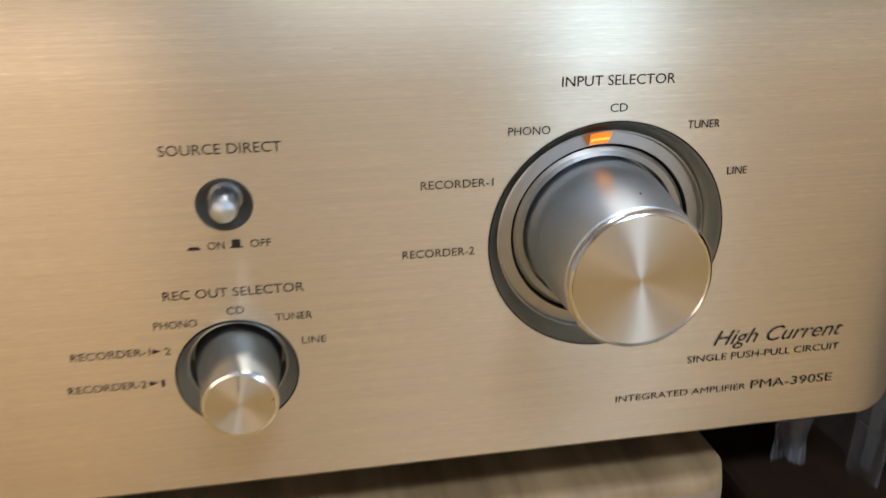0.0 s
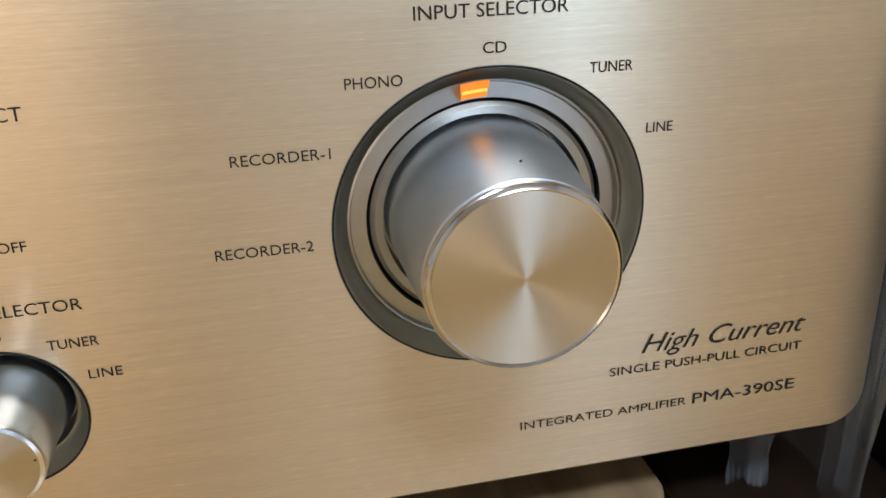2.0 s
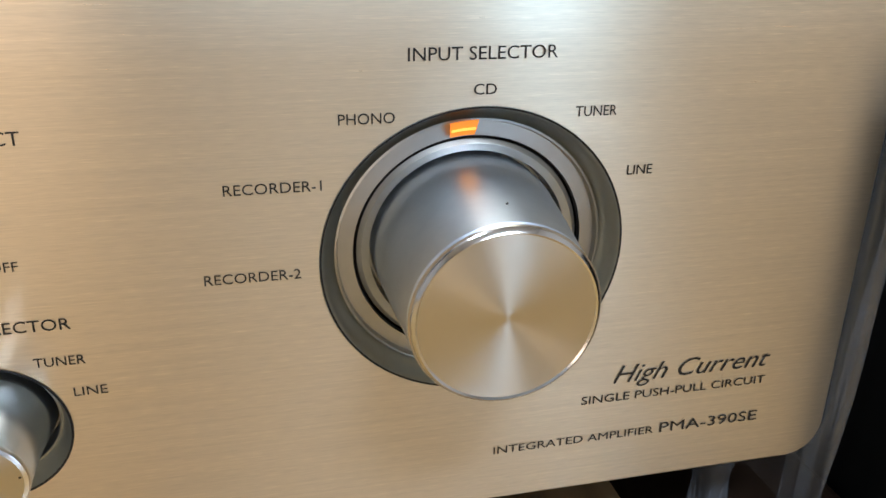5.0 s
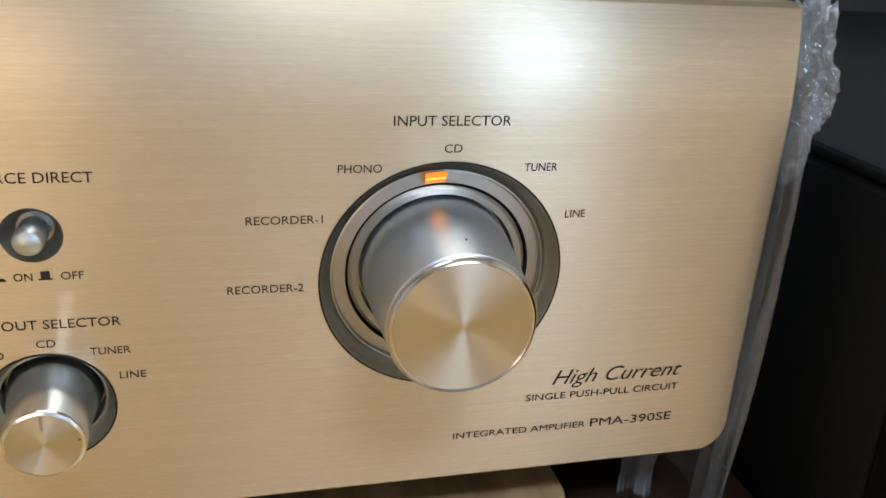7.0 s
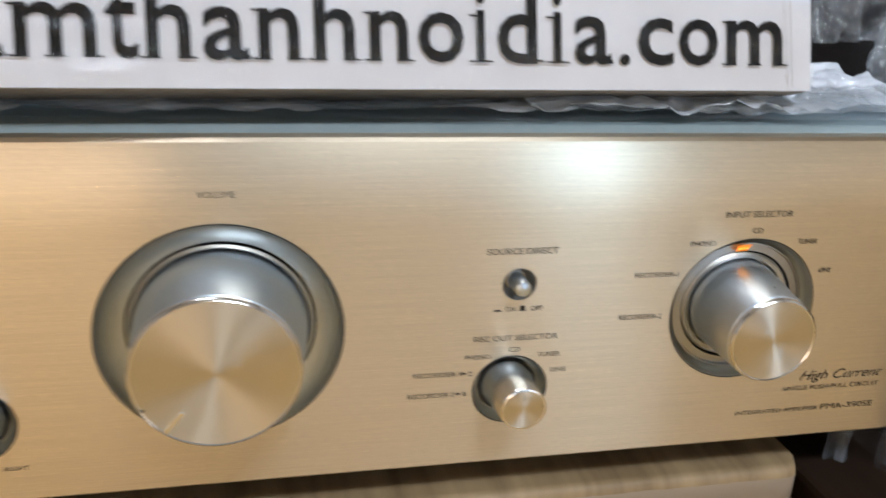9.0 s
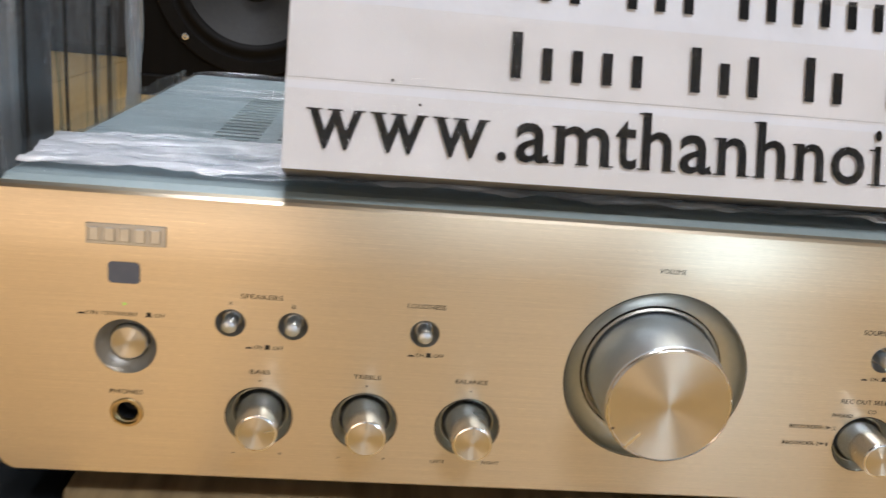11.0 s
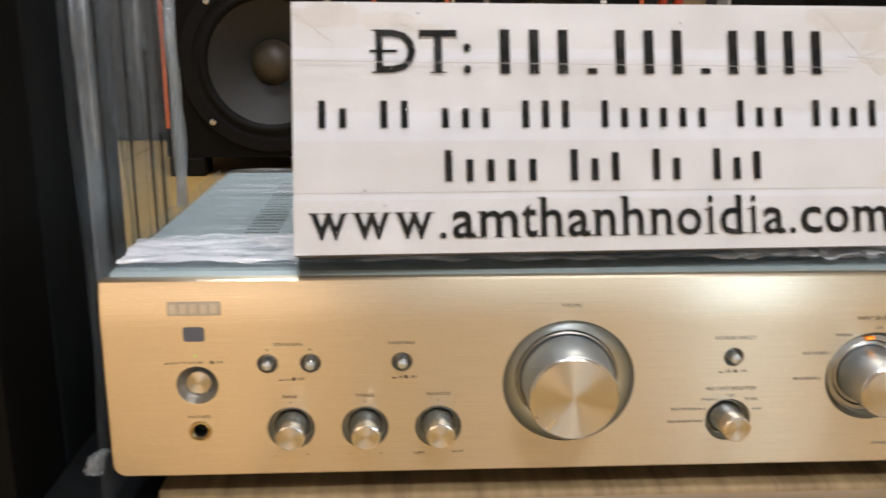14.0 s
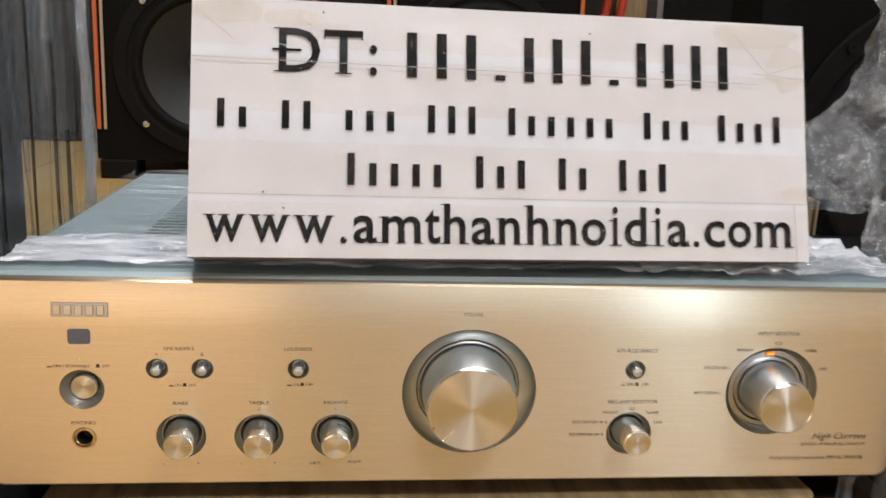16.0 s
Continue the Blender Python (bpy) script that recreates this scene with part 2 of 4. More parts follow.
DARKWALL = plain("dark_backdrop_board", (0.014, 0.012, 0.011), (0.025, 0.021, 0.018), 0.7, 0.0, 30)
LAMP_WHITE = plain("white_lamp_housing", (0.7, 0.7, 0.7), (0.76, 0.76, 0.76), 0.4, 0.0, 60)


# ---------------------------------------------------------------- mesh helpers
def part(name, bm, material, parent=None, label="", smooth=False):
    """Links a bmesh as one mesh object under a thing or a part."""
    me = bpy.data.meshes.new(name)
    if smooth:
        for f in bm.faces:
            f.smooth = True
    bm.to_mesh(me)
    bm.free()
    for m in material if isinstance(material, (list, tuple)) else [material]:
        me.materials.append(m)
    ob = new(name, me)
    ob.parent = parent
    if label:
        tagged(ob, label)
    return ob


def thing(name, label, category, at=(0, 0, 0), group="", kind=""):
    ob = new(name)
    ob.location = at
    ob.empty_display_size = 0.02
    return tagged(ob, label, category, group, kind)


def box(x0, x1, y0, y1, z0, z1, bevel=0.0, segments=2):
    bm = bmesh.new()
    bmesh.ops.create_cube(bm, size=1, matrix=Matrix.Translation(((x0 + x1) / 2, (y0 + y1) / 2, (z0 + z1) / 2)) @ Matrix.Diagonal((x1 - x0, y1 - y0, z1 - z0, 1)))
    if bevel:
        bmesh.ops.bevel(bm, geom=bm.edges[:], offset=bevel, segments=segments, profile=0.5, affect="EDGES")
    return bm


SQUASH = 0.965  # the round parts of the panel, height over width


def lathe(profile, cx=0.0, cz=0.0, segments=64, squash=SQUASH, arc=(0.0, 360.0), closed=True):
    """Turns (radius, y) pairs round the y axis; u of the uv map runs along the profile."""
    bm = bmesh.new()
    uv = bm.loops.layers.uv.new("UVMap")
    full = arc[1] - arc[0] >= 360
    n = segments if full else segments + 1
    rings = []
    for r, y in profile:
        if r < 1e-6:
            rings.append([bm.verts.new((cx, y, cz))])
        else:
            rings.append([bm.verts.new((cx + r * math.cos(a), y, cz + squash * r * math.sin(a))) for a in (radians(arc[0] + (arc[1] - arc[0]) * k / segments) for k in range(n))])
    run = [0.0]
    for (r0, y0), (r1, y1) in zip(profile, profile[1:]):
        run.append(run[-1] + math.hypot(r1 - r0, y1 - y0))
    for i, (a, b) in enumerate(zip(rings, rings[1:])):
        for k in range(segments):
            j = (k + 1) % n
            va = [a[0]] if len(a) == 1 else [a[k], a[j]]
            vb = [b[0]] if len(b) == 1 else [b[j], b[k]]
            f = bm.faces.new(va + vb)
            for l in f.loops:
                onb = l.vert in vb
                first = l.vert in (a[k] if len(a) > 1 else a[0], b[k] if len(b) > 1 else b[0])
                v = (k if first else k + 1) / segments
                if (len(a) == 1 and not onb) or (len(b) == 1 and onb):
                    v = (k + 0.5) / segments
                l[uv].uv = (run[i + 1] * 20 if onb else run[i] * 20, v)
    bmesh.ops.recalc_face_normals(bm, faces=bm.faces[:])
    return bm


def sharp_smooth(ob, degrees=35):
    """Shades a mesh smooth but for its sharp edges."""
    me = ob.data
    bm = bmesh.new()
    bm.from_mesh(me)
    for f in bm.faces:
        f.smooth = True
    for e in bm.edges:
        if len(e.link_faces) == 2 and e.calc_face_angle(0) > radians(degrees):
            e.smooth = False
    bm.to_mesh(me)
    bm.free()
    return ob


def letters(text, x0, x1, z, height, parent, material=INK, y=-0.00012, name="printed_text", shear=0.0, offset=0.0, baseline=False):
    """Printed words between x0 and x1 with capitals of that height, centred on z."""
    cu = bpy.data.curves.new(name, "FONT")
    cu.body, cu.size, cu.shear, cu.offset, cu.resolution_u = text, 1.0, shear, offset, 3
    tmp = bpy.data.objects.new(name, cu)
    me = bpy.data.meshes.new_from_object(tmp)
    bpy.data.objects.remove(tmp)
    bpy.data.curves.remove(cu)
    xs = [v.co.x for v in me.vertices]
    sx, sz = (x1 - x0) / (max(xs) - min(xs)), height / 0.729
    for v in me.vertices:
        px, pz = (v.co.x - min(xs)) * sx + x0, (v.co.y - (0 if baseline else 0.3645)) * sz + z
        v.co = (px, y + (0 if baseline else setback(pz)), pz)
    me.materials.clear()
    me.materials.append(material)
    ob = new(name, me)
    ob.parent = parent
    return ob


def flat(points, y, material, parent, name, label="", depth=0.0):
    """A flat printed mark from its outline in x and z."""
    bm = bmesh.new()
    f = bm.faces.new([bm.verts.new((x, y + setback(z), z)) for x, z in points])
    if f.normal.y > 0:
        bmesh.ops.reverse_faces(bm, faces=[f])
    bm.normal_update()
    return part(name, bm, material, parent, label)


def rounded(x0, x1, z0, z1, radii, n=8):
    """The outline of a rectangle with corner radii (bottom left, bottom right, top right, top left)."""
    out = []
    for (cx, cz, a0), r in zip(((x0, z0, 180), (x1, z0, 270), (x1, z1, 0), (x0, z1, 90)), radii):
        mx = cx + r if cx == x0 else cx - r
        mz = cz + r if cz == z0 else cz - r
        out += [(mx + r * math.cos(radians(a0 + 90 * k / n)), mz + r * math.sin(radians(a0 + 90 * k / n))) for k in range(n + 1)]
    return out


# ---------------------------------------------------------------- the room
floor_base = tagged(part("floor", box(-2.2, 2.2, -2.8, 2.2, -0.14, -0.0225), BLACK), "honey-coloured wood floor of wide boards", "floor", kind="structure")
tagged(part("wall_north", box(-2.2, 2.2, 2.2, 2.3, -0.14, 2.5), WALL), "plain warm plaster wall behind the loudspeakers", "wall", kind="structure")
tagged(part("wall_south", box(-2.2, 2.2, -2.9, -2.8, -0.14, 2.5), WALL_REFLECTED), "plain unseen wall, tinted blue-white to cool the reflection in the panel", "wall", kind="structure")
tagged(part("wall_west", box(-2.3, -2.2, -2.9, 2.3, -0.14, 2.5), WALL), "plain warm plaster wall", "wall", kind="structure")
tagged(part("wall_east", box(2.2, 2.3, -2.9, 2.3, -0.14, 2.5), WALL), "plain warm plaster wall", "wall", kind="structure")
tagged(part("ceiling", box(-2.3, 2.3, -2.9, 2.3, 2.5, 2.6), CEIL), "plain white ceiling", "ceiling", kind="structure")

# ---------------------------------------------------------------- amplifier
BOTTOM, TOP, HALF = 0.012, 0.1098, 0.219
ROLL_FROM, ROLL_RADIUS = 0.087, 0.091


def setback(z):
    """How far the front lies back at that height: it rolls back towards the top."""
    d = max(0.0, z - ROLL_FROM)
    return ROLL_RADIUS - math.sqrt(ROLL_RADIUS ** 2 - d * d)


def rolled(bm):
    for v in bm.verts:
        v.co.y += setback(v.co.z)
    return bm


amp = thing("amplifier", "champagne gold integrated amplifier with brushed front, partly wrapped in cling film", "amplifier", (0, 0.15, 0))
AT = Matrix.Translation((0, -0.15, 0))


def amp_part(name, bm, material, parent=None, label=""):
    ob = part(name, bm, material, parent or amp, label)
    return ob


# x, z, dish radius, knob radius, length
BIG = [("volume_knob", 0.0004, 0.0580, 0.0320, 0.0209, 0.0195), ("input_selector_knob", 0.1506, 0.0583, 0.0234, 0.0132, 0.0192)]
SMALL = [("bass_knob", -0.1330, 0.0362), ("treble_knob", -0.0977, 0.0360), ("balance_knob", -0.0625, 0.0358), ("rec_out_selector_knob", 0.0801, 0.0366)]
BUTTONS = [("speaker_a_button", -0.1430, 0.0693), ("speaker_b_button", -0.1229, 0.0693), ("loudness_button", -0.0798, 0.0693), ("source_direct_button", 0.0805, 0.0693)]
STANDBY, JACK = (-0.1761, 0.0591), (-0.1761, 0.0355)
holes = [(x, z, R) for _, x, z, R, _, _ in BIG] + [(x, z, 0.0112) for _, x, z in SMALL] + [(x, z, 0.0049) for _, x, z in BUTTONS]
holes += [(*STANDBY, 0.0098), (*JACK, 0.0054)]


def front_plate():
    """The front with its round openings, a chamfered edge and a 6 mm rim."""
    bm = bmesh.new()
    loops = []
    for inset, y in ((0.0009, 0.0), (0.0, 0.0009), (0.0, 0.0065)):
        pts = rounded(-HALF + inset, HALF - inset, BOTTOM + inset, TOP - inset, [0.0072 - inset] * 2 + [0.0012] * 2)
        loops.append([bm.verts.new((x, y, z)) for x, z in pts])
    edges = []
    n = len(loops[0])
    for k in range(n):
        edges.append(bm.edges.new((loops[0][k], loops[0][(k + 1) % n])))
    for x, z, R in holes:
        c = 64 if R > 0.02 else 40
        vs = [bm.verts.new((x + R * math.cos(2 * math.pi * k / c), 0, z + SQUASH * R * math.sin(2 * math.pi * k / c))) for k in range(c)]
        edges += [bm.edges.new((vs[k], vs[(k + 1) % c])) for k in range(c)]
    bmesh.ops.triangle_fill(bm, edges=edges, use_beauty=True, normal=(0, -1, 0))
    for a, b in zip(loops, loops[1:]):
        for k in range(n):
            bm.faces.new((a[k], a[(k + 1) % n], b[(k + 1) % n], b[k]))
    for k in range(20):
        bmesh.ops.bisect_plane(bm, geom=bm.verts[:] + bm.edges[:] + bm.faces[:], plane_co=(0, 0, ROLL_FROM + 0.0017 * k), plane_no=(0, 0, 1))
    bmesh.ops.recalc_face_normals(bm, faces=bm.faces[:])
    flip = [f for f in bm.faces if abs(f.normal.y) > 0.99 and f.normal.y > 0]
    if flip:
        bmesh.ops.reverse_faces(bm, faces=bm.faces[:])
    uv = bm.loops.layers.uv.new("UVMap")
    for f in bm.faces:
        for l in f.loops:
            l[uv].uv = (l.vert.co.z * 5 + l.vert.co.y * 5, l.vert.co.x * 5)
    for f in bm.faces:
        f.smooth = abs(f.normal.y) > 0.99
    for e in bm.edges:
        if len(e.link_faces) == 2 and e.calc_face_angle(0) > 0.3:
            e.smooth = False
    return rolled(bm)


panel = amp_part("front_panel", front_plate(), PANEL, None, "champagne gold brushed aluminium front panel with rounded lower corners")


def leaned(bm, lean, y0=0.004):
    """Lets a turned part lean sideways and down as it stands out of the panel."""
    for v in bm.verts:
        d = max(0.0, y0 - v.co.y)
        v.co.x += lean[0] * d
        v.co.z += lean[1] * d
    return bm


def big_knob(name, x, z, R, r, length, label, lean):
    """A turned dish sunk in the panel with a cylindrical knob standing out of it."""
    wide = R > 0.03
    d = 0.0058 if wide else 0.0050
    g = r + (0.36 if wide else 0.46) * (R - r)
    rb = r + 0.0016
    bowl = [(R, -0.0001), (R - 0.0004, 0.0003), (R - 0.0006, 0.0007)]
    bowl += [(g + (R - 0.0006 - g) * math.cos(radians(a)) ** 1.2, 0.0007 + (d - 0.0007) * math.sin(radians(a))) for a in range(12, 91, 13)]
    sharp_smooth(amp_part("dish", rolled(lathe(bowl, x, z, 96)), DISH, panel, "grey satin sunken dish round the knob"))
    amp_part("rim_line", rolled(lathe([(R - 0.00005, -0.00022), (R - 0.00035, -0.00012)], x, z, 96)), BLACK, panel, "thin dark line round the dish")
    if not wide:
        m = (R + g) / 2 - 0.0002
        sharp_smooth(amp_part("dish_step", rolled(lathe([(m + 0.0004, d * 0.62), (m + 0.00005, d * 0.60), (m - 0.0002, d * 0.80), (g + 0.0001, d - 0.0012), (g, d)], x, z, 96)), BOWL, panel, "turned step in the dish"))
    amp_part("groove", lathe([(g + 0.00005, d - 0.0002), (g - 0.0001, d + 0.0012), (g - 0.0004, d + 0.0012), (g - 0.0005, d - 0.0006)], x, z, 96), BLACK, panel, "dark groove between dish and ring")
    sharp_smooth(amp_part("inner_ring", lathe([(g - 0.0005, d - 0.0006), (g - 0.0012, d - 0.0012), (rb + 0.0007, d - 0.0008), (rb + 0.0004, d + 0.003), (0, d + 0.003)], x, z, 96), DISH_LIGHT, panel, "pale satin ring round the knob foot"))
    c = 0.0009
    side = [(rb, 0.0080), (rb, 0.0040), (r + 0.0010, -length * 0.25), (r + 0.0004, -length * 0.6), (r, -length + c + 0.0012), (r - 0.0003, -length + c + 0.0010), (r - 0.0003, -length + c + 0.0006), (r, -length + c + 0.0004)]
    k = amp_part(name, leaned(lathe(side, x, z, 96), lean), KNOB_SIDE, None, label)
    sharp_smooth(k, 20)
    sharp_smooth(part("rim", leaned(lathe([(r, -length + c + 0.0004), (r, -length + c), (r - 0.0003, -length + 0.0003), (r - c + 0.0002, -length), (r - c - 0.0001, -length + 0.0002)], x, z, 96), lean), KNOB_RIM, k, "polished chamfered rim"))
    e = r - c - 0.0001
    part("face", leaned(lathe([(e, -length + 0.0002), (e * 0.75, -length + 0.00022), (e * 0.5, -length + 0.00024), (e * 0.25, -length + 0.00026), (0, -length + 0.00028)], x, z, 96), lean), KNOB_FACE, k, "spun aluminium knob face", smooth=True)
    return k


def small_knob(name, x, z, label):
    """A stepped bowl with a short tapered knob and a pointer notch in its rim."""
    R, r, length, c, lean = 0.0112, 0.0067, 0.0118, 0.0007, (0.045, 0.0)
    amp_part("rim_line", lathe([(R, -0.00020), (R - 0.00035, -0.00008)], x, z, 64), BLACK, panel, "thin dark line round the bowl")
    sharp_smooth(amp_part("dish", lathe([(R - 0.0003, -0.0001), (R - 0.0007, 0.0006), (R - 0.0018, 0.0034), (R - 0.0020, 0.0036), (R - 0.0023, 0.0034)], x, z, 64), DISH, panel, "grey satin sunken bowl round the knob"))
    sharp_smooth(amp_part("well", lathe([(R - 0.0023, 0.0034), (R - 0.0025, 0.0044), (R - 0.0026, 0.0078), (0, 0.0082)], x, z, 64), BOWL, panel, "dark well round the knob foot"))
    side = [(r + 0.0016, 0.0080), (r + 0.0014, 0.004), (r + 0.0007, 0.0), (r + 0.0003, -length * 0.4), (r + 0.0001, -length * 0.7), (r, -length + c + 0.0006), (r, -length + c)]
    k = amp_part(name, leaned(lathe(side, x, z, 64), lean), KNOB_BRIGHT, None, label)
    sharp_smooth(k)
    sharp_smooth(part("rim", leaned(lathe([(r, -length + c), (r - 0.0002, -length + 0.0002), (r - c, -length)], x, z, 64), lean), KNOB_RIM, k, "polished chamfered rim"))
    e = r - c
    part("face", leaned(lathe([(e, -length), (e * 0.75, -length + 0.00002), (e * 0.5, -length + 0.00004), (e * 0.25, -length + 0.00006), (0, -length + 0.00008)], x, z, 64), lean), KNOB_FACE, k, "spun aluminium knob face", smooth=True)
    return k


for name, x, z, R, r, length in BIG:
    big_knob(name, x, z, R, r, length, "large silver turned aluminium knob", (-0.045, -0.045))
for name, x, z in SMALL:
    small_knob(name, x, z, "small silver turned aluminium knob")


# pointer marks and worn specks on the knobs
def speck(x, z, y, r, parent, name="chip"):
    bm = bmesh.new()
    bmesh.ops.create_icosphere(bm, subdivisions=1, radius=r, matrix=Matrix.Translation((x, y, z)) @ Matrix.Diagonal((1, 0.35, 0.8, 1)))
    return part(name, bm, INK, parent, "small dark chip in the rim")


for name, x, z in BUTTONS:
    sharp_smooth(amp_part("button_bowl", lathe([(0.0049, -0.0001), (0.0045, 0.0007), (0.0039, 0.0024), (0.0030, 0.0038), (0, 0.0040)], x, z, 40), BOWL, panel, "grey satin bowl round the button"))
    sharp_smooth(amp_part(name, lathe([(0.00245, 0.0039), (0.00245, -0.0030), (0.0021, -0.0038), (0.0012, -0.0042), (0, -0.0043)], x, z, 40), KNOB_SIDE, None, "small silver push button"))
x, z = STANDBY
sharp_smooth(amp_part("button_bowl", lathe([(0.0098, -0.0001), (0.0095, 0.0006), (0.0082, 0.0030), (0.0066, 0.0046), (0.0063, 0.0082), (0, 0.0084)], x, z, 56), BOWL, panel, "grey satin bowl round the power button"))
kb = sharp_smooth(amp_part("power_button", lathe([(0.0060, 0.0083), (0.0060, 0.0034), (0.0056, 0.0028)], x, z, 56), KNOB_SIDE, None, "round silver power button, pressed in"))
part("face", lathe([(0.0056, 0.0028), (0.003, 0.00275), (0, 0.0027)], x, z, 56), KNOB_FACE, kb, "spun aluminium button face", smooth=True)
x, z = JACK
jk = sharp_smooth(amp_part("phones_jack", lathe([(0.0054, -0.0002), (0.0050, -0.0007), (0.0043, -0.0007), (0.0040, 0.0003), (0.0036, 0.0005), (0.0034, 0.002)], x, z, 48), BRASS, None, "brass-ringed headphone socket"))
part("socket_hole", lathe([(0.0034, 0.002), (0.0033, 0.008), (0, 0.008)], x, z, 32), BLACK, jk)

# light window in the selector dish
x, z = BIG[1][1], BIG[1][2]
amp_part("amber_lamp", lathe([(0.0212, 0.0008), (0.0199, 0.0018), (0.0186, 0.0028), (0.0183, 0.0031)], x, z, 8, arc=(90.0, 101.5)), AMBER, panel, "lit amber indicator window")
amp_part("amber_core", lathe([(0.0198, 0.0017), (0.0193, 0.0021)], x, z, 8, arc=(90.5, 101.0)), AMBER_CORE, panel, "bright line in the indicator window")
amp_part("green_lamp", lathe([(0.0008, -0.0001), (0, -0.0002)], -0.1762, 0.0738, 3), GREEN, panel, "tiny green standby light")
flat(rounded(-0.1811, -0.1713, 0.0808, 0.0879, [0.0014] * 4, 5), -0.0003, SENSOR, panel, "remote_sensor", "blue-grey remote sensor window")

# maker's plate, drawn as plain bars
plate = amp_part("badge", rolled(box(-0.1877, -0.1633, -0.0006, 0.0008, 0.0934, 0.0999, 0.0002, 1)), BOWL, panel, "raised silver badge with plain bars")
for k in range(5):
    bx = -0.1868 + k * 0.00465
    part("badge_bar", rolled(box(bx, bx + 0.0034, -0.0011, -0.0004, 0.0944, 0.0989, 0.0003, 1)), DISH_LIGHT, plate)

SMALLCAP = 0.00150
for text, x0, x1, z, h in (
    ("INPUT SELECTOR", 0.1401, 0.1614, 0.0883, 0.0019), ("CD", 0.1494, 0.1527, 0.0833, 0.0016), ("PHONO", 0.1305, 0.1383, 0.0798, 0.0016),
    ("TUNER", 0.1647, 0.1711, 0.0796, 0.0016), ("LINE", 0.1737, 0.1778, 0.0703, 0.0016), ("RECORDER-1", 0.1147, 0.1280, 0.0707, 0.0016),
    ("RECORDER-2", 0.1112, 0.1246, 0.0577, 0.0016), ("SINGLE PUSH-PULL CIRCUIT", 0.1698, 0.2043, 0.0302, 0.0016),
    ("INTEGRATED AMPLIFIER", 0.1548, 0.1838, 0.0226, 0.0015), ("PMA-390SE", 0.1850, 0.2040, 0.0228, 0.0021),
    ("SOURCE DIRECT", 0.0706, 0.0908, 0.0792, 0.0019), ("ON", 0.0770, 0.0799, 0.0620, SMALLCAP), ("OFF", 0.0843, 0.0879, 0.0620, SMALLCAP),
    ("REC OUT SELECTOR", 0.0685, 0.0931, 0.0531, 0.0018), ("CD", 0.0791, 0.0822, 0.0494, SMALLCAP), ("PHONO", 0.0663, 0.0738, 0.0475, SMALLCAP),
    ("TUNER", 0.0876, 0.0943, 0.0474, SMALLCAP), ("LINE", 0.0921, 0.0966, 0.0423, SMALLCAP), ("RECORDER-1", 0.0516, 0.0652, 0.0426, SMALLCAP),
    ("2", 0.0676, 0.0687, 0.0424, SMALLCAP), ("RECORDER-2", 0.0503, 0.0638, 0.0361, SMALLCAP), ("1", 0.0664, 0.0670, 0.0360, SMALLCAP),
    ("VOLUME", -0.0042, 0.0049, 0.0963, 0.0017), ("LOUDNESS", -0.0861, -0.0735, 0.0790, 0.0017), ("SPEAKERS", -0.1398, -0.1264, 0.0789, 0.0017),
    ("A", -0.1437, -0.1424, 0.0762, 0.0014), ("B", -0.1235, -0.1223, 0.0762, 0.0014), ("BASS", -0.1363, -0.1297, 0.0526, 0.0016),
    ("TREBLE", -0.1022, -0.0931, 0.0527, 0.0016), ("BALANCE", -0.0680, -0.0570, 0.0529, 0.0016), ("LEFT", -0.0740, -0.0690, 0.0222, 0.0013),
    ("RIGHT", -0.0560, -0.0500, 0.0226, 0.0013), ("PHONES", -0.1814, -0.1707, 0.0431, 0.0016), ("ON / STANDBY", -0.1882, -0.1720, 0.0704, 0.0014),
    ("OFF", -0.1670, -0.1636, 0.0704, 0.0014), ("ON", -0.1352, -0.1326, 0.0614, 0.0014), ("OFF", -0.1291, -0.1257, 0.0614, 0.0014),
    ("ON", -0.0822, -0.0796, 0.0617, 0.0014), ("OFF", -0.0763, -0.0729, 0.0617, 0.0014),
    ("-", -0.1417, -0.1407, 0.0226, 0.0016), ("+", -0.1262, -0.1250, 0.0226, 0.0016), ("-", -0.1062, -0.1052, 0.0224, 0.0016), ("+", -0.0910, -0.0898, 0.0224, 0.0016),
):
    letters(text, x0, x1, z, h, panel)
letters("High Current", 0.1752, 0.2046, 0.0346, 0.0035, panel, shear=0.42, offset=-0.004)


def switch_mark(x, z, up):
    """The little pushed-in or standing button sign."""
    w, h = 0.0011, (0.0008 if not up else 0.0013)
    if up:
        pts = [(x - w, z - 0.0007), (x + w, z - 0.0007), (x + w, z - 0.0004), (x + w * 0.65, z - 0.0004), (x + w * 0.65, z + h - 0.0004), (x - w * 0.65, z + h - 0.0004), (x - w * 0.65, z - 0.0004), (x - w, z - 0.0004)]
    else:
        pts = [(x - w, z - 0.0007), (x + w, z - 0.0007), (x + w, z - 0.0004), (x + w * 0.6, z - 0.0001), (x - w * 0.6, z - 0.0001), (x - w, z - 0.0004)]
    flat(pts, -0.00012, INK, panel, "switch_mark")


for x, z, up in ((0.0747, 0.062, 0), (0.0819, 0.062, 1), (-0.1368, 0.0614, 0), (-0.1309, 0.0614, 1), (-0.0838, 0.0617, 0), (-0.0780, 0.0617, 1), (-0.1897, 0.0704, 0), (-0.1687, 0.0704, 1)):
    switch_mark(x, z, up)
for x, z in ((0.0663, 0.0425), (0.0651, 0.0361)):
    flat([(x - 0.0008, z + 0.0005), (x - 0.0008, z - 0.0005), (x + 0.0008, z)], -0.00012, INK, panel, "arrow_mark")
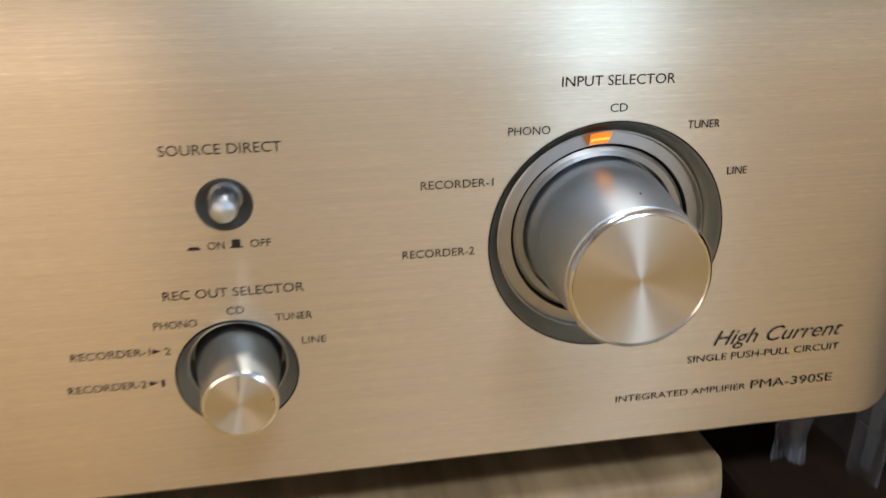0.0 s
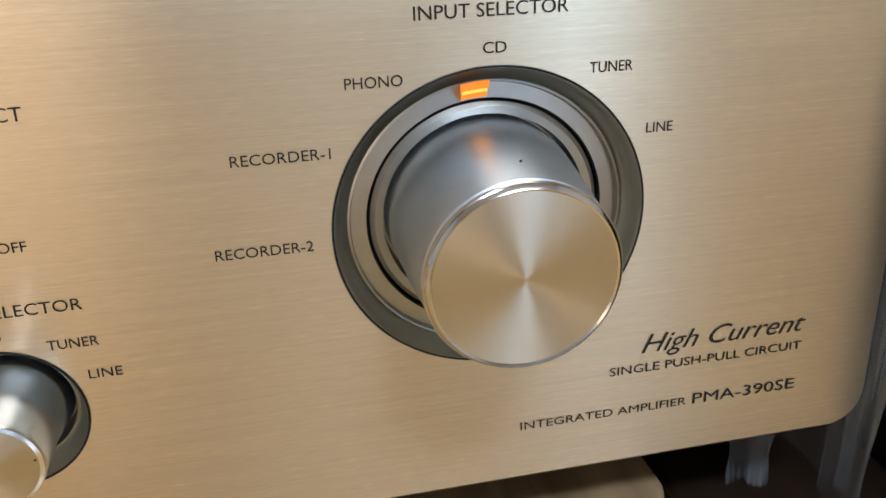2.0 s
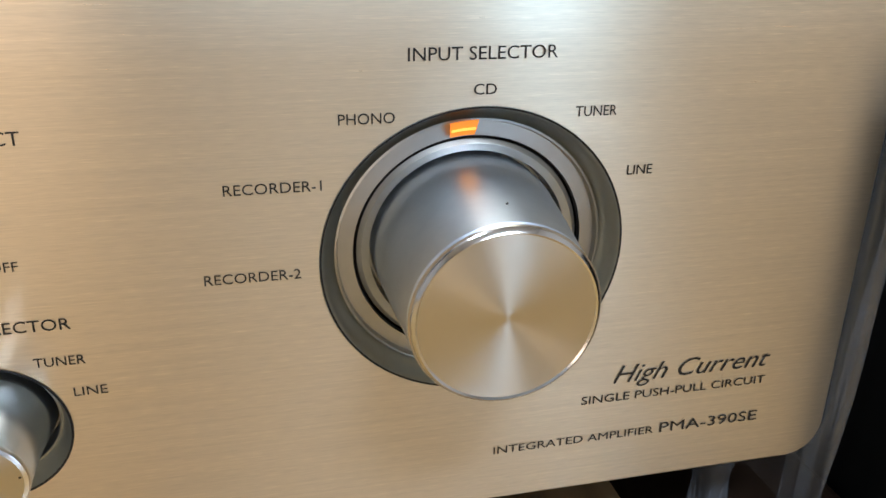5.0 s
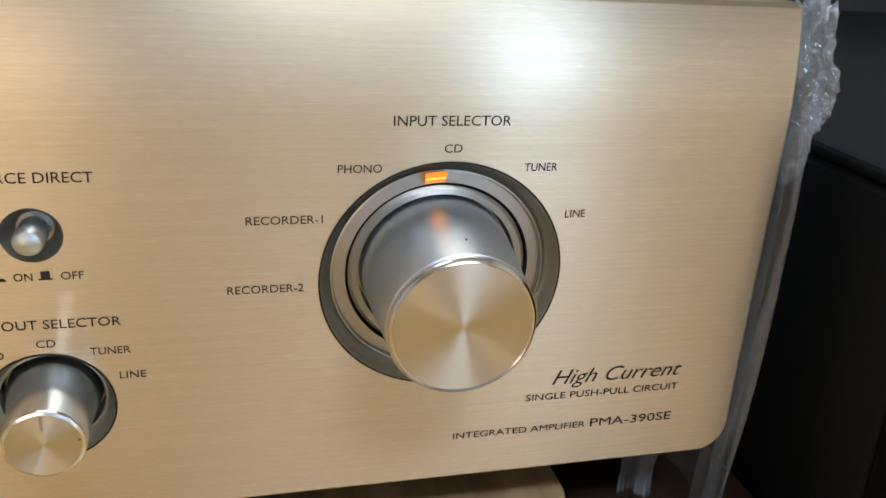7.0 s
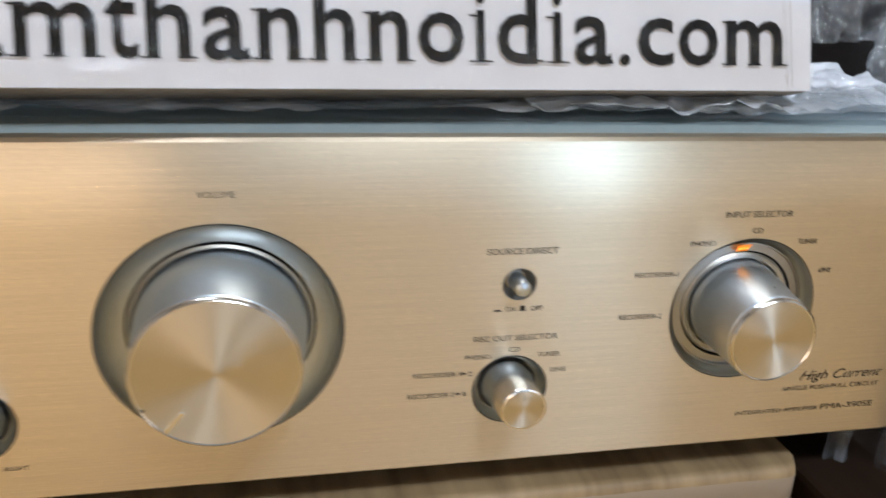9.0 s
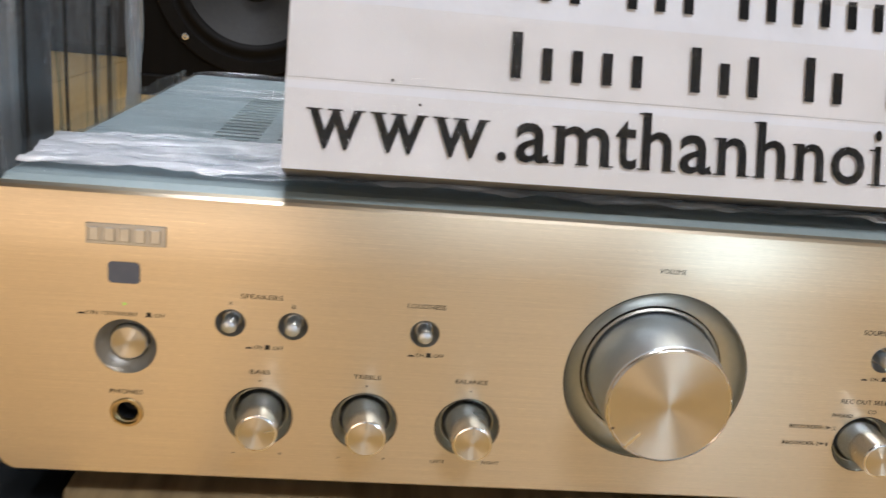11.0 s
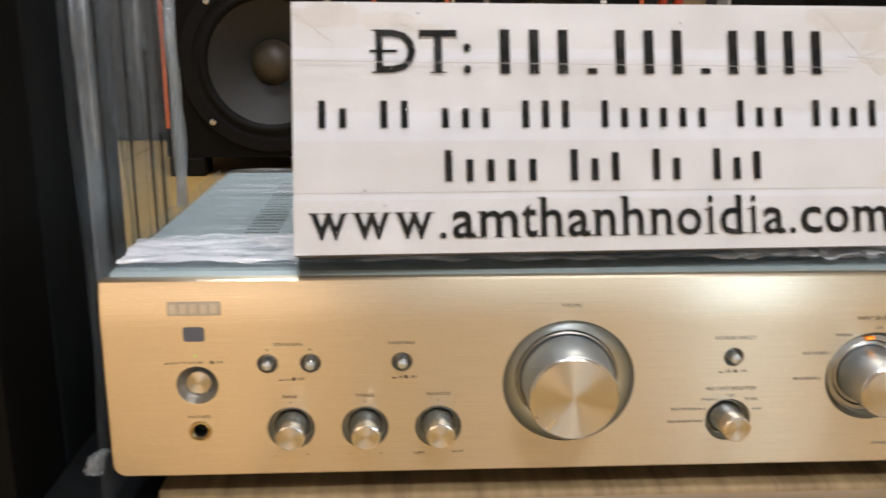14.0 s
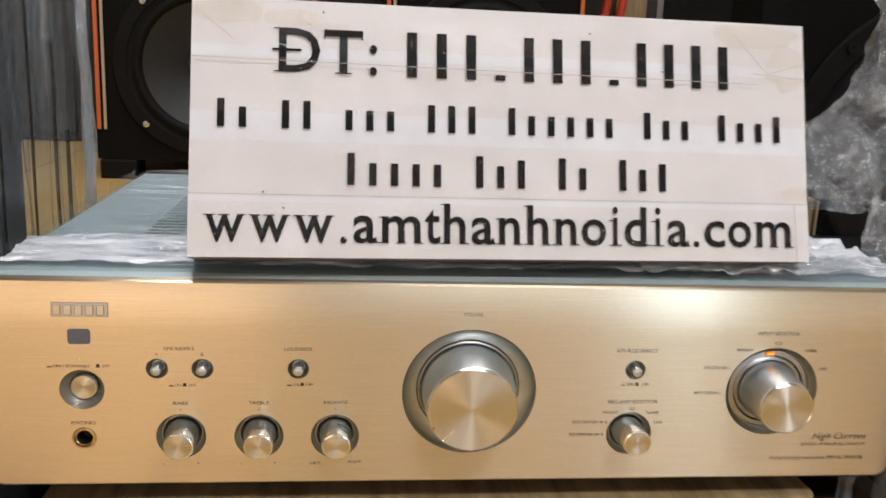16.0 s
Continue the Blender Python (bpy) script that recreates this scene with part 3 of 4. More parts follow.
for x, z in ((-0.1330, 0.0494), (-0.0977, 0.0494), (-0.0625, 0.0494)):
    flat(rounded(x - 0.0003, x + 0.0003, z - 0.0003, z + 0.0003, [0.0003] * 4, 3), -0.00012, INK, panel, "index_dot")

# cover with two blocks of vent slots, sides, back and feet
COVER_TOP = 0.1112


def cover_top():
    bm = bmesh.new()
    xs = [-0.2155, -0.1675, -0.1485, -0.1410, -0.1220, 0.2155]
    slots = [0.068 + 0.0083 * k for k in range(24)]
    ys = [0.0125]
    for s in slots:
        ys += [s, s + 0.0040]
    ys.append(0.312)
    grid = {}
    for i, x in enumerate(xs):
        for j, y in enumerate(ys):
            grid[i, j] = bm.verts.new((x, y, COVER_TOP))
    for i in range(len(xs) - 1):
        for j in range(len(ys) - 1):
            if i in (1, 3) and j % 2 == 1:
                a, b = [grid[i, j], grid[i + 1, j]], [grid[i, j + 1], grid[i + 1, j + 1]]
                low = [bm.verts.new(v.co - Vector((0, 0, 0.0016))) for v in (a[0], a[1], b[1], b[0])]
                ring = [a[0], a[1], b[1], b[0]]
                for k in range(4):
                    bm.faces.new((ring[k], ring[(k + 1) % 4], low[(k + 1) % 4], low[k]))
                continue
            bm.faces.new((grid[i, j], grid[i + 1, j], grid[i + 1, j + 1], grid[i, j + 1]))
    lip = [bm.verts.new((x, 0.0060, TOP - 0.0010)) for x in xs]
    for i in range(len(xs) - 1):
        bm.faces.new((lip[i], lip[i + 1], grid[i + 1, 0], grid[i, 0]))
    return bm


cover = amp_part("cover", cover_top(), COVER, None, "grey-green steel cover with two rows of vent slots")
part("cover_side", box(-0.2155, -0.2140, 0.0105, 0.312, BOTTOM + 0.004, COVER_TOP - 0.0005), COVER, cover)
part("cover_side", box(0.2140, 0.2155, 0.0105, 0.312, BOTTOM + 0.004, COVER_TOP - 0.0005), COVER, cover)
part("cover_back", box(-0.2138, 0.2138, 0.309, 0.3115, BOTTOM + 0.004, COVER_TOP - 0.0025), COVER, cover)
amp_part("chassis", box(-0.2135, 0.2135, 0.0190, 0.3085, BOTTOM + 0.003, COVER_TOP - 0.012), BLACK, None, "dark chassis inside the cover")
for fx in (-0.165, 0.165):
    for fy in (0.045, 0.265):
        amp_part("foot", box(fx - 0.02, fx + 0.02, fy - 0.02, fy + 0.02, 0.0, BOTTOM + 0.004, 0.003), FOOT, None, "black rubber foot")
# all parts were built in world place; the thing's base lies under its middle
for ch in amp.children:
    ch.matrix_parent_inverse = AT

# chips on knob rims and pointer marks
for ch in amp.children:
    if ch.name == "input_selector_knob":
        speck(0.1418, 0.0477, -0.0188, 0.00028, ch)
        speck(0.1505, 0.0712, -0.0135, 0.00022, ch)
    if ch.name == "volume_knob":
        bm = box(-0.0005, 0.0005, -0.0003, 0.0001, 0.0128, 0.0196)
        bmesh.ops.transform(bm, matrix=Matrix.Translation((-0.0006, -0.0193, 0.0570)) @ Matrix.Rotation(radians(-140), 4, "Y"), verts=bm.verts[:])
        part("pointer", bm, KNOB_RIM, ch, "engraved pointer line")
        speck(-0.0182, 0.0484, -0.0193, 0.0006, ch)
        speck(-0.0168, 0.0452, -0.0193, 0.0004, ch)
    if ch.name == "rec_out_selector_knob":
        speck(0.0867, 0.0361, -0.0115, 0.0006, ch)
        speck(0.0864, 0.0372, -0.0117, 0.0004, ch)
    if ch.name == "bass_knob":
        bm = box(-0.00022, 0.00022, -0.00012, 0.0001, 0.0026, 0.0056)
        bmesh.ops.transform(bm, matrix=Matrix.Translation((-0.1323, -0.0118, 0.0362)) @ Matrix.Rotation(radians(78), 4, "Y"), verts=bm.verts[:])
        part("pointer", bm, KNOB_RIM, ch, "bright pointer line")
    if ch.name in ("treble_knob", "balance_knob", "rec_out_selector_knob"):
        kx = {"treble_knob": -0.0970, "balance_knob": -0.0618, "rec_out_selector_knob": 0.0808}[ch.name]
        part("pointer", box(kx - 0.00022, kx + 0.00022, -0.0120, -0.0116, 0.0395, 0.0424), DISH, ch, "pointer line")

# ---------------------------------------------------------------- board under the amplifier
board = thing("wooden_board", "pale worn plywood board lying under the amplifier", "board", (0, 0.15, -0.02))
BI = Matrix.Translation((0, -0.15, 0.02))


def worn_slab(x0, x1, y0, y1, z0, z1):
    """A board with rounded corners and an uneven, chipped front edge; its front takes the second material."""
    bm = bmesh.new()
    top = [(0.0, -1.0), (0.0, -0.0032), (0.0006, -0.0014), (0.0016, -0.0004), (0.0034, 0.0), (y1 - y0, 0.0)]
    n, cols = 150, []
    for i in range(n + 1):
        x = x0 + (x1 - x0) * i / n
        e = min(x - x0, x1 - x)
        turn = 0.006 - math.sqrt(max(0.0, 0.006 ** 2 - max(0.0, 0.006 - e) ** 2))
        w = 0.0007 * noise.noise((x * 90, 0, 0)) + 0.0004 * noise.noise((x * 330, 2, 0))
        chip = max(0.0, noise.noise((x * 160, 7, 0)) - 0.42) * 0.004
        col = []
        for k, (a, b) in enumerate(top):
            worn = (w if 1 <= k <= 3 else 0.0) - (chip if k in (2, 3) else 0.0)
            col.append(bm.verts.new((x, y0 + a + (turn if k < 5 else 0.0) + (chip if k == 3 else 0.0), z0 if k == 0 else z1 + b + worn * (0.6 if k == 1 else 1.0))))
        col.append(bm.verts.new((x, y1, z0)))
        cols.append(col)
    for a, b in zip(cols, cols[1:]):
        for k in range(len(top) + 1):
            f = bm.faces.new((a[k], b[k], b[(k + 1) % len(a)], a[(k + 1) % len(a)]))
            f.smooth, f.material_index = k < 4, 1 if k == 0 else 0
    for col, flip in ((cols[0], True), (cols[-1], False)):
        bm.faces.new(col if flip else col[::-1]).material_index = 1
    bmesh.ops.recalc_face_normals(bm, faces=bm.faces[:])
    return bm


part("slab", worn_slab(-0.2, 0.1845, -0.0005, 0.30, -0.0199, 0.0), [PLY, PLY_EDGE], board, "worn plywood slab with a chipped pale edge").matrix_parent_inverse = BI
# added block: its dark brown stands for the floor in shade
block = thing("wooden_block", "dark block added beside the board to keep the floor there dark", "block", (0.212, 0.15, -0.02))
part("body", box(-0.0235, 0.0235, -0.170, 0.12, 0.0, 0.013, 0.0025), FLOOR_SHADE, block, "dark body hiding the lit floor")
# added near-black block: keeps the gap beside the loudspeaker dark
block = thing("wooden_block", "dark block added beside the board to keep the floor there dark", "block", (-0.226, 0.15, -0.02))
part("body", box(-0.0355, 0.022, -0.180, 0.12, 0.0, 0.013, 0.0025), CABINET_SIDE, block, "dark body hiding the lit floor")

# ---------------------------------------------------------------- sign
sign = thing("shop_sign", "white card box sign with black lettering leaning back on the amplifier", "sign", (0.0, 0.03, 0.1122))
o = Vector((-0.129, 0.001, 0.121))
rx = (Vector((0.165, 0.012, 0.121)) - o).normalized()
up = Vector((0, 0.034, 0.113))
up = (up - rx * up.dot(rx)).normalized()
back = -rx.cross(up).normalized() if rx.cross(up).y < 0 else rx.cross(up).normalized()
SIGN = Matrix(((rx.x, back.x, up.x, o.x), (rx.y, back.y, up.y, o.y), (rx.z, back.z, up.z, o.z), (0, 0, 0, 1)))
SIGN_IN = Matrix.Translation((0, -0.03, -0.1122)) @ SIGN
W, H, T = 0.2965, 0.1185, 0.0305


def sign_part(name, bm, mat, label="", parent=None):
    ob = part(name, bm, mat, parent or sign, label)
    if parent is None:
        ob.matrix_parent_inverse = SIGN_IN
    return ob


core = box(0.0, W, 0.0006, T, 0.0, H, 0.0012, 2)
sign_part("box", core, PAPER_EDGE, "worn grey card box")


def sheet(x0, x1, z0, z1, y, wob, nx=80, nz=34):
    """A paper sheet with slight waves, 0.3 mm thick."""
    bm = bmesh.new()
    vs = {}
    for i in range(nx + 1):
        for j in range(nz + 1):
            x, z = x0 + (x1 - x0) * i / nx, z0 + (z1 - z0) * j / nz
            vs[i, j] = bm.verts.new((x, y - wob * (0.5 + 0.35 * noise.noise((x * 22, z * 40, y * 900)) + 0.15 * noise.noise((x * 70, z * 90, y * 900 + 5))), z))
    for i in range(nx):
        for j in range(nz):
            bm.faces.new((vs[i, j], vs[i + 1, j], vs[i + 1, j + 1], vs[i, j + 1]))
    r = bmesh.ops.extrude_face_region(bm, geom=bm.faces[:])
    for v in [g for g in r["geom"] if isinstance(g, bmesh.types.BMVert)]:
        v.co.y += 0.0003
    bmesh.ops.recalc_face_normals(bm, faces=bm.faces[:])
    for f in bm.faces:
        f.smooth = True
    return bm


main_sheet = sign_part("paper_sheet", sheet(0.0003, W - 0.0003, 0.0288, H - 0.0002, 0.0, 0.0012), PAPER, "white printed paper sheet under clear tape")
sharp_smooth(main_sheet)
low_sheet = sign_part("paper_strip", sheet(0.0002, W - 0.0002, 0.0003, 0.0286, -0.0003, 0.0010), PAPER, "white printed paper strip along the lower edge")
sharp_smooth(low_sheet)
for z0, z1, yy in ((0.0275, 0.0525, -0.0024), (0.066, 0.091, -0.0025), (0.096, 0.1183, -0.0024), (0.0005, 0.025, -0.0025)):
    sharp_smooth(sign_part("tape_strip", sheet(0.0003, W - 0.0003, z0, z1, yy, 0.0004, 50, 6), TAPE, "strip of clear packing tape"))
INK_Y = -0.0016


# letter: left, right, foot, head, cell width, and its serifs (left, right, foot, head), in thousandths of an em
GLYPHS = {
    "w": (58, 662, -8, 448, 722, ((21, 205, 430, 450), (262, 440, 430, 450), (560, 694, 430, 450))),
    "a": (37, 425, -10, 460, 444, ((390, 442, 0, 40),)),
    "m": (72, 722, 0, 460, 778, ((16, 180, 0, 18), (310, 474, 0, 18), (610, 775, 0, 18), (16, 100, 425, 445))),
    "t": (13, 279, -10, 579, 278, ()),
    "h": (66, 434, 0, 683, 500, ((9, 176, 0, 18), (325, 487, 0, 18), (9, 90, 655, 675))),
    "n": (72, 432, 0, 460, 500, ((16, 180, 0, 18), (322, 485, 0, 18), (16, 100, 425, 445))),
    "o": (29, 470, -10, 460, 500, ()),
    "i": (92, 182, 0, 683, 278, ((16, 253, 0, 18), (20, 110, 425, 445))),
    "d": (27, 425, -10, 683, 500, ((310, 370, 655, 675), (420, 491, 8, 30))),
    "c": (25, 412, -10, 460, 444, ()),
    ".": (70, 181, -11, 100, 250, ()),
    "D": (80, 685, 0, 662, 722, ((16, 200, 0, 20), (16, 200, 642, 662))),
    "T": (17, 593, 0, 662, 611, ((180, 430, 0, 20), (17, 36, 520, 642), (574, 593, 520, 642))),
    ":": (81, 192, -11, 459, 278, ()),
}


def sign_text(text, x0, x1, z):
    """A printed line with letters set in the cells of a book face, each with its serifs."""
    sheet_ob = main_sheet if z > 0.03 else low_sheet
    cells = [GLYPHS[c] for c in text]
    total = sum(g[4] for g in cells) - 16 - (cells[-1][4] - cells[-1][1])
    em = (x1 - x0) / total
    at = -16
    for c, (left, right, foot, head, width, serifs) in zip(text, cells):
        ob = letters(c, 0, 1, 0, 1, sheet_ob, LETTER, INK_Y, "lettering", offset=0.012, baseline=True)
        zs = [v.co.z for v in ob.data.vertices]
        for v in ob.data.vertices:
            v.co.x = x0 + em * (at + left + (right - left) * v.co.x)
            v.co.z = z + em * (foot + (head - foot) * (v.co.z - min(zs)) / (max(zs) - min(zs)))
        bm = bmesh.new()
        bm.from_mesh(ob.data)
        for a, b, q, r in serifs:
            bm.faces.new([bm.verts.new((x0 + em * (at + px), INK_Y - 0.00004, z + em * pz)) for px, pz in ((a, q), (b, q), (b, r), (a, r))])
        bm.to_mesh(ob.data)
        bm.free()
        at += width


sign_text("DT:", 0.0370, 0.0836, 0.0846)
bm = box(0.0362, 0.0490, INK_Y - 0.0001, INK_Y + 0.0001, 0.0944, 0.0955)
part("letter_stroke", bm, LETTER, main_sheet)
sign_text("www.amthanhnoidia.com", 0.0068, 0.2866, 0.0072)


def bars(parent, x0, x1, z, h, heights):
    """Plain bars in place of words that are not to be lettered."""
    n = len(heights)
    pitch = (x1 - x0) / n
    for k, q in enumerate(heights):
        if q <= 0:
            continue
        xa = x0 + pitch * (k + 0.25)
        w = pitch * 0.34
        bm = bmesh.new()
        v = [bm.verts.new(p) for p in ((xa, INK_Y, z), (xa + w, INK_Y, z), (xa + w, INK_Y, z + h * q), (xa, INK_Y, z + h * q))]
        bm.faces.new(v)
        part("bar", bm, LETTER, parent)


bars(main_sheet, 0.0940, 0.2612, 0.0843, 0.0212, [1, 1, 1, 0.13, 1, 1, 1, 0.13, 1, 1, 1, 1])
bars(main_sheet, 0.0098, 0.2860, 0.0588, 0.0128, [1, 0.72, 0, 1, 1, 0, 0.72, 0.72, 0.72, 0, 1, 1, 1, 0, 1, 0.72, 0.72, 0.72, 0.72, 0.72, 0, 1, 0.72, 0.72, 0, 1, 0.72, 0.72, 1])
bars(main_sheet, 0.0679, 0.2269, 0.0335, 0.0148, [1, 0.7, 0.7, 0.7, 0.7, 0, 1, 0.7, 0.9, 0, 1, 0.7, 0, 1, 0.7, 0.9])


def patch(name, cx, cz, w, h, seed, material, y, label):
    """A thin patch with an uneven torn outline lying on the sign."""
    bm = bmesh.new()
    vs = []
    for k in range(28):
        a = 2 * math.pi * k / 28
        q = 1 + 0.35 * noise.noise((math.cos(a) * 1.6, math.sin(a) * 1.6, seed)) + 0.18 * noise.noise((math.cos(a) * 5, math.sin(a) * 5, seed))
        vs.append(bm.verts.new((min(W - 0.0006, max(0.0006, cx + w * q * math.cos(a))), y, min(H - 0.0006, max(0.0006, cz + h * q * math.sin(a))))))
    bm.faces.new(vs)
    return sign_part(name, bm, material, label)


for k, (cx, cz, w, h) in enumerate(((0.018, 0.1115, 0.017, 0.0055), (0.044, 0.1095, 0.014, 0.0040), (0.062, 0.1060, 0.010, 0.0022), (0.268, 0.1110, 0.022, 0.0065), (0.285, 0.0960, 0.010, 0.0100), (0.288, 0.0330, 0.008, 0.0030))):
    patch("stain", cx, cz, w, h, 3.7 * k, STAIN, -0.00252 - 0.00003 * k, "faint yellowed patch under the tape")
for k, (xa, za, xb, zb) in enumerate(((0.255, 0.1155, 0.2755, 0.0925), (0.2755, 0.0925, 0.2955, 0.0985), (0.268, 0.0925, 0.2955, 0.0905), (0.002, 0.1120, 0.0190, 0.0985), (0.0010, 0.0900, 0.2700, 0.0872), (0.2890, 0.0010, 0.2880, 0.0280))):
    n = Vector((zb - za, xa - xb)).normalized() * 0.00016
    bm = bmesh.new()
    bm.faces.new([bm.verts.new(p) for p in ((xa - n.x, -0.0028, za - n.y), (xb - n.x, -0.0028, zb - n.y), (xb + n.x, -0.0028, zb + n.y), (xa + n.x, -0.0028, za + n.y))])
    sign_part("crease", bm, CREASE, "fine grey crease in the paper")
for k, (cx, cz) in enumerate(((0.0590, 0.1125), (0.0330, 0.0295), (0.1850, 0.1085), (0.0420, 0.0225), (0.2210, 0.0915))):
    patch("fleck", cx, cz, 0.0005, 0.0004, k, LETTER, -0.0029, "tiny dark fleck")


# ---------------------------------------------------------------- cling film
def film_sheet(fn, nu, nv):
    """A thin sheet from a function of u and v (0 to 1)."""
    bm = bmesh.new()
    g = [[bm.verts.new(fn(i / nu, j / nv)) for j in range(nv + 1)] for i in range(nu + 1)]
    for i in range(nu):
        for j in range(nv):
            f = bm.faces.new((g[i][j], g[i + 1][j], g[i + 1][j + 1], g[i][j + 1]))
            f.smooth = True
    return bm


def nz(x, y, z, s):
    return noise.noise((x * s, y * s, z * s))


def over_top(u, v):
    x, y = -0.222 + 0.444 * u, 0.010 + 0.306 * v
    z = COVER_TOP + 0.0022 + 0.0014 * nz(x * 0.4, y * 1.8, 0, 45) + 0.0008 * nz(x * 0.5, y * 2, 3, 110)
    edge = max(0.0, abs(x) - 0.212) / 0.010
    z -= 0.006 * edge ** 2
    return (x, y, z)


def ridge(x, y, z, s):
    """Sharp creases between soft hollows, 0 to 1."""
    return 1.0 - min(1.0, 2.2 * abs(noise.noise((x * s, y * s, z * s))))


def front_fold(u, v):
    x = -0.215 + 0.43 * u
    w = 0.030 + 0.016 * (0.5 + 0.5 * math.sin(u * 5 + 0.6)) + 0.006 * nz(x, 0, 7, 20)
    y = 0.019 + w * v
    z = COVER_TOP + 0.0036 + 0.0016 * ridge(x * 0.35, y * 1.6, 5, 60) + 0.0012 * ridge(x * 0.4, y * 1.6, 9, 170) - 0.0026 * (1 - v) ** 2
    return (x, y, z)


def crumple_right(u, v):
    x, y = 0.085 + 0.130 * u, 0.012 + 0.07 * v
    z = COVER_TOP + 0.0048 + 0.0048 * ridge(x, y, 2, 40) * (0.4 + 0.6 * u) + 0.0022 * ridge(x, y, 4, 110) + 0.0008 * nz(x, y, 6, 300) - 0.002 * (1 - v)
    return (x, y, max(z, COVER_TOP + 0.002))


def side_left(u, v):
    y, z = 0.004 + 0.31 * u, 0.1150 - 0.125 * v
    x = -0.2222 - 0.0035 * nz(y * 3, z * 0.4, 1, 30) - 0.004 * v * (0.5 + 0.5 * nz(y, z * 0.3, 8, 18))
    return (x, y, z)


def side_right(u, v):
    y, z = 0.003 + 0.31 * u, 0.1150 - 0.132 * v
    x = 0.2215 + 0.002 * nz(y * 3, z * 0.4, 1, 30) + 0.003 * (1 - abs(2 * v - 0.5)) * (1 - u) * 0.5
    return (x, y, z)


wrap = thing("cling_film_wrap", "clear wrinkled cling film stretched over the amplifier", "plastic film", (0, 0.15, 0.113))
WI = Matrix.Translation((0, -0.15, -0.113))
for nm, fn, a, b, mat, lab in (
    ("top_film", over_top, 70, 80, FILM_TOP, "thin clear film over the cover"),
    ("front_fold", front_fold, 200, 30, FILM_WHITE, "whitish folded film along the front edge"),
    ("crumpled_fold", crumple_right, 90, 50, FILM_WHITE, "crumpled bright film"),
    ("side_film", side_left, 40, 26, FILM_HANG, "clear film down the side"),
    ("side_film", side_right, 40, 26, FILM_HANG, "clear film down the side"),
):
    part(nm, film_sheet(fn, a, b), mat, wrap, lab).matrix_parent_inverse = WI


# ---------------------------------------------------------------- large loudspeakers beside the amplifier
def woofer(parent, cx, y, cz, R, cone, dome, rim_label, inverse=None, segs=72):
    a = lathe([(R, y), (R, y - 0.004), (R * 0.985, y - 0.006), (R * 0.86, y - 0.006), (R * 0.845, y - 0.004)], cx, cz, segs, 1.0)
    obs = [sharp_smooth(part("woofer_frame", a, RUBBER, parent, rim_label))]
    b = lathe([(R * 0.845, y - 0.004), (R * 0.80, y - 0.001), (R * 0.77, y - 0.009), (R * 0.72, y - 0.009), (R * 0.69, y + 0.001)], cx, cz, segs, 1.0)
    obs.append(part("surround", b, RUBBER, parent, "rolled rubber surround", smooth=True))
    c = lathe([(R * 0.69, y + 0.001), (R * 0.5, y + R * 0.14), (R * 0.25, y + R * 0.30)], cx, cz, segs, 1.0)
    obs.append(part("cone", c, cone, parent, "paper cone", smooth=True))
    q = R * 0.25
    d = lathe([(q * 1.02, y + R * 0.30), (q * 0.85, y + R * 0.20), (q * 0.5, y + R * 0.13), (0, y + R * 0.11)], cx, cz, 40, 1.0)
    obs.append(part("dust_cap", d, dome, parent, "domed dust cap", smooth=True))
    for k in range(4):
        an = radians(45 + 90 * k)
        s = lathe([(R * 0.035, y - 0.0062), (R * 0.035, y - 0.008), (R * 0.02, y - 0.0085), (0, y - 0.0078)], cx + R * 0.93 * math.cos(an), cz + R * 0.93 * math.sin(an), 12, 1.0)
        obs.append(part("screw", s, KNOB_RIM if cone is CONE else RUBBER, parent))
    if inverse is not None:
        for ob in obs:
            ob.matrix_parent_inverse = inverse


def holed_board(x0, x1, z0, z1, y0, y1, cx, cz, r, segs=64):
    """An upright board with a round opening through it."""
    bm = bmesh.new()
    out = rounded(x0, x1, z0, z1, [0.003] * 4, 3)
    rim = [(cx + r * math.cos(2 * math.pi * k / segs), cz + r * math.sin(2 * math.pi * k / segs)) for k in range(segs)]
    walls = []
    for y in (y0, y1):
        edges, loops = [], []
        for pts in (out, rim):
            vs = [bm.verts.new((x, y, z)) for x, z in pts]
            edges += [bm.edges.new((vs[k], vs[(k + 1) % len(vs)])) for k in range(len(vs))]
            loops.append(vs)
        bmesh.ops.triangle_fill(bm, edges=edges, use_beauty=True, normal=(0, -1 if y == y0 else 1, 0))
        walls.append(loops)
    for a, b in zip(*walls):
        for k in range(len(a)):
            bm.faces.new((a[k], a[(k + 1) % len(a)], b[(k + 1) % len(a)], b[k]))
    bmesh.ops.recalc_face_normals(bm, faces=bm.faces[:])
    return bm


def floor_speaker(x0, x1, y0, y1, z1, cx, cz, R, label):
    base = ((x0 + x1) / 2, (y0 + y1) / 2, -0.02)
    t = thing("floor_loudspeaker", label, "loudspeaker", base, "large black loudspeakers")
    inv = Matrix.Translation((-base[0], -base[1], -base[2]))
    part("cabinet", box(x0, x1, y0 + 0.0602, y1, -0.02, z1, 0.003), CABINET_SIDE, t, "black vinyl cabinet").matrix_parent_inverse = inv
    bm = holed_board(x0 + 0.0004, x1 - 0.0004, -0.0195, z1 - 0.0005, y0, y0 + 0.06, cx, cz, R * 0.9)
    part("baffle", bm, CABINET, t, "black ash front baffle").matrix_parent_inverse = inv
    woofer(t, cx, y0 - 0.0003, cz, R, CONE_DARK, CONE_DARK, "black woofer frame", inv)
    return t


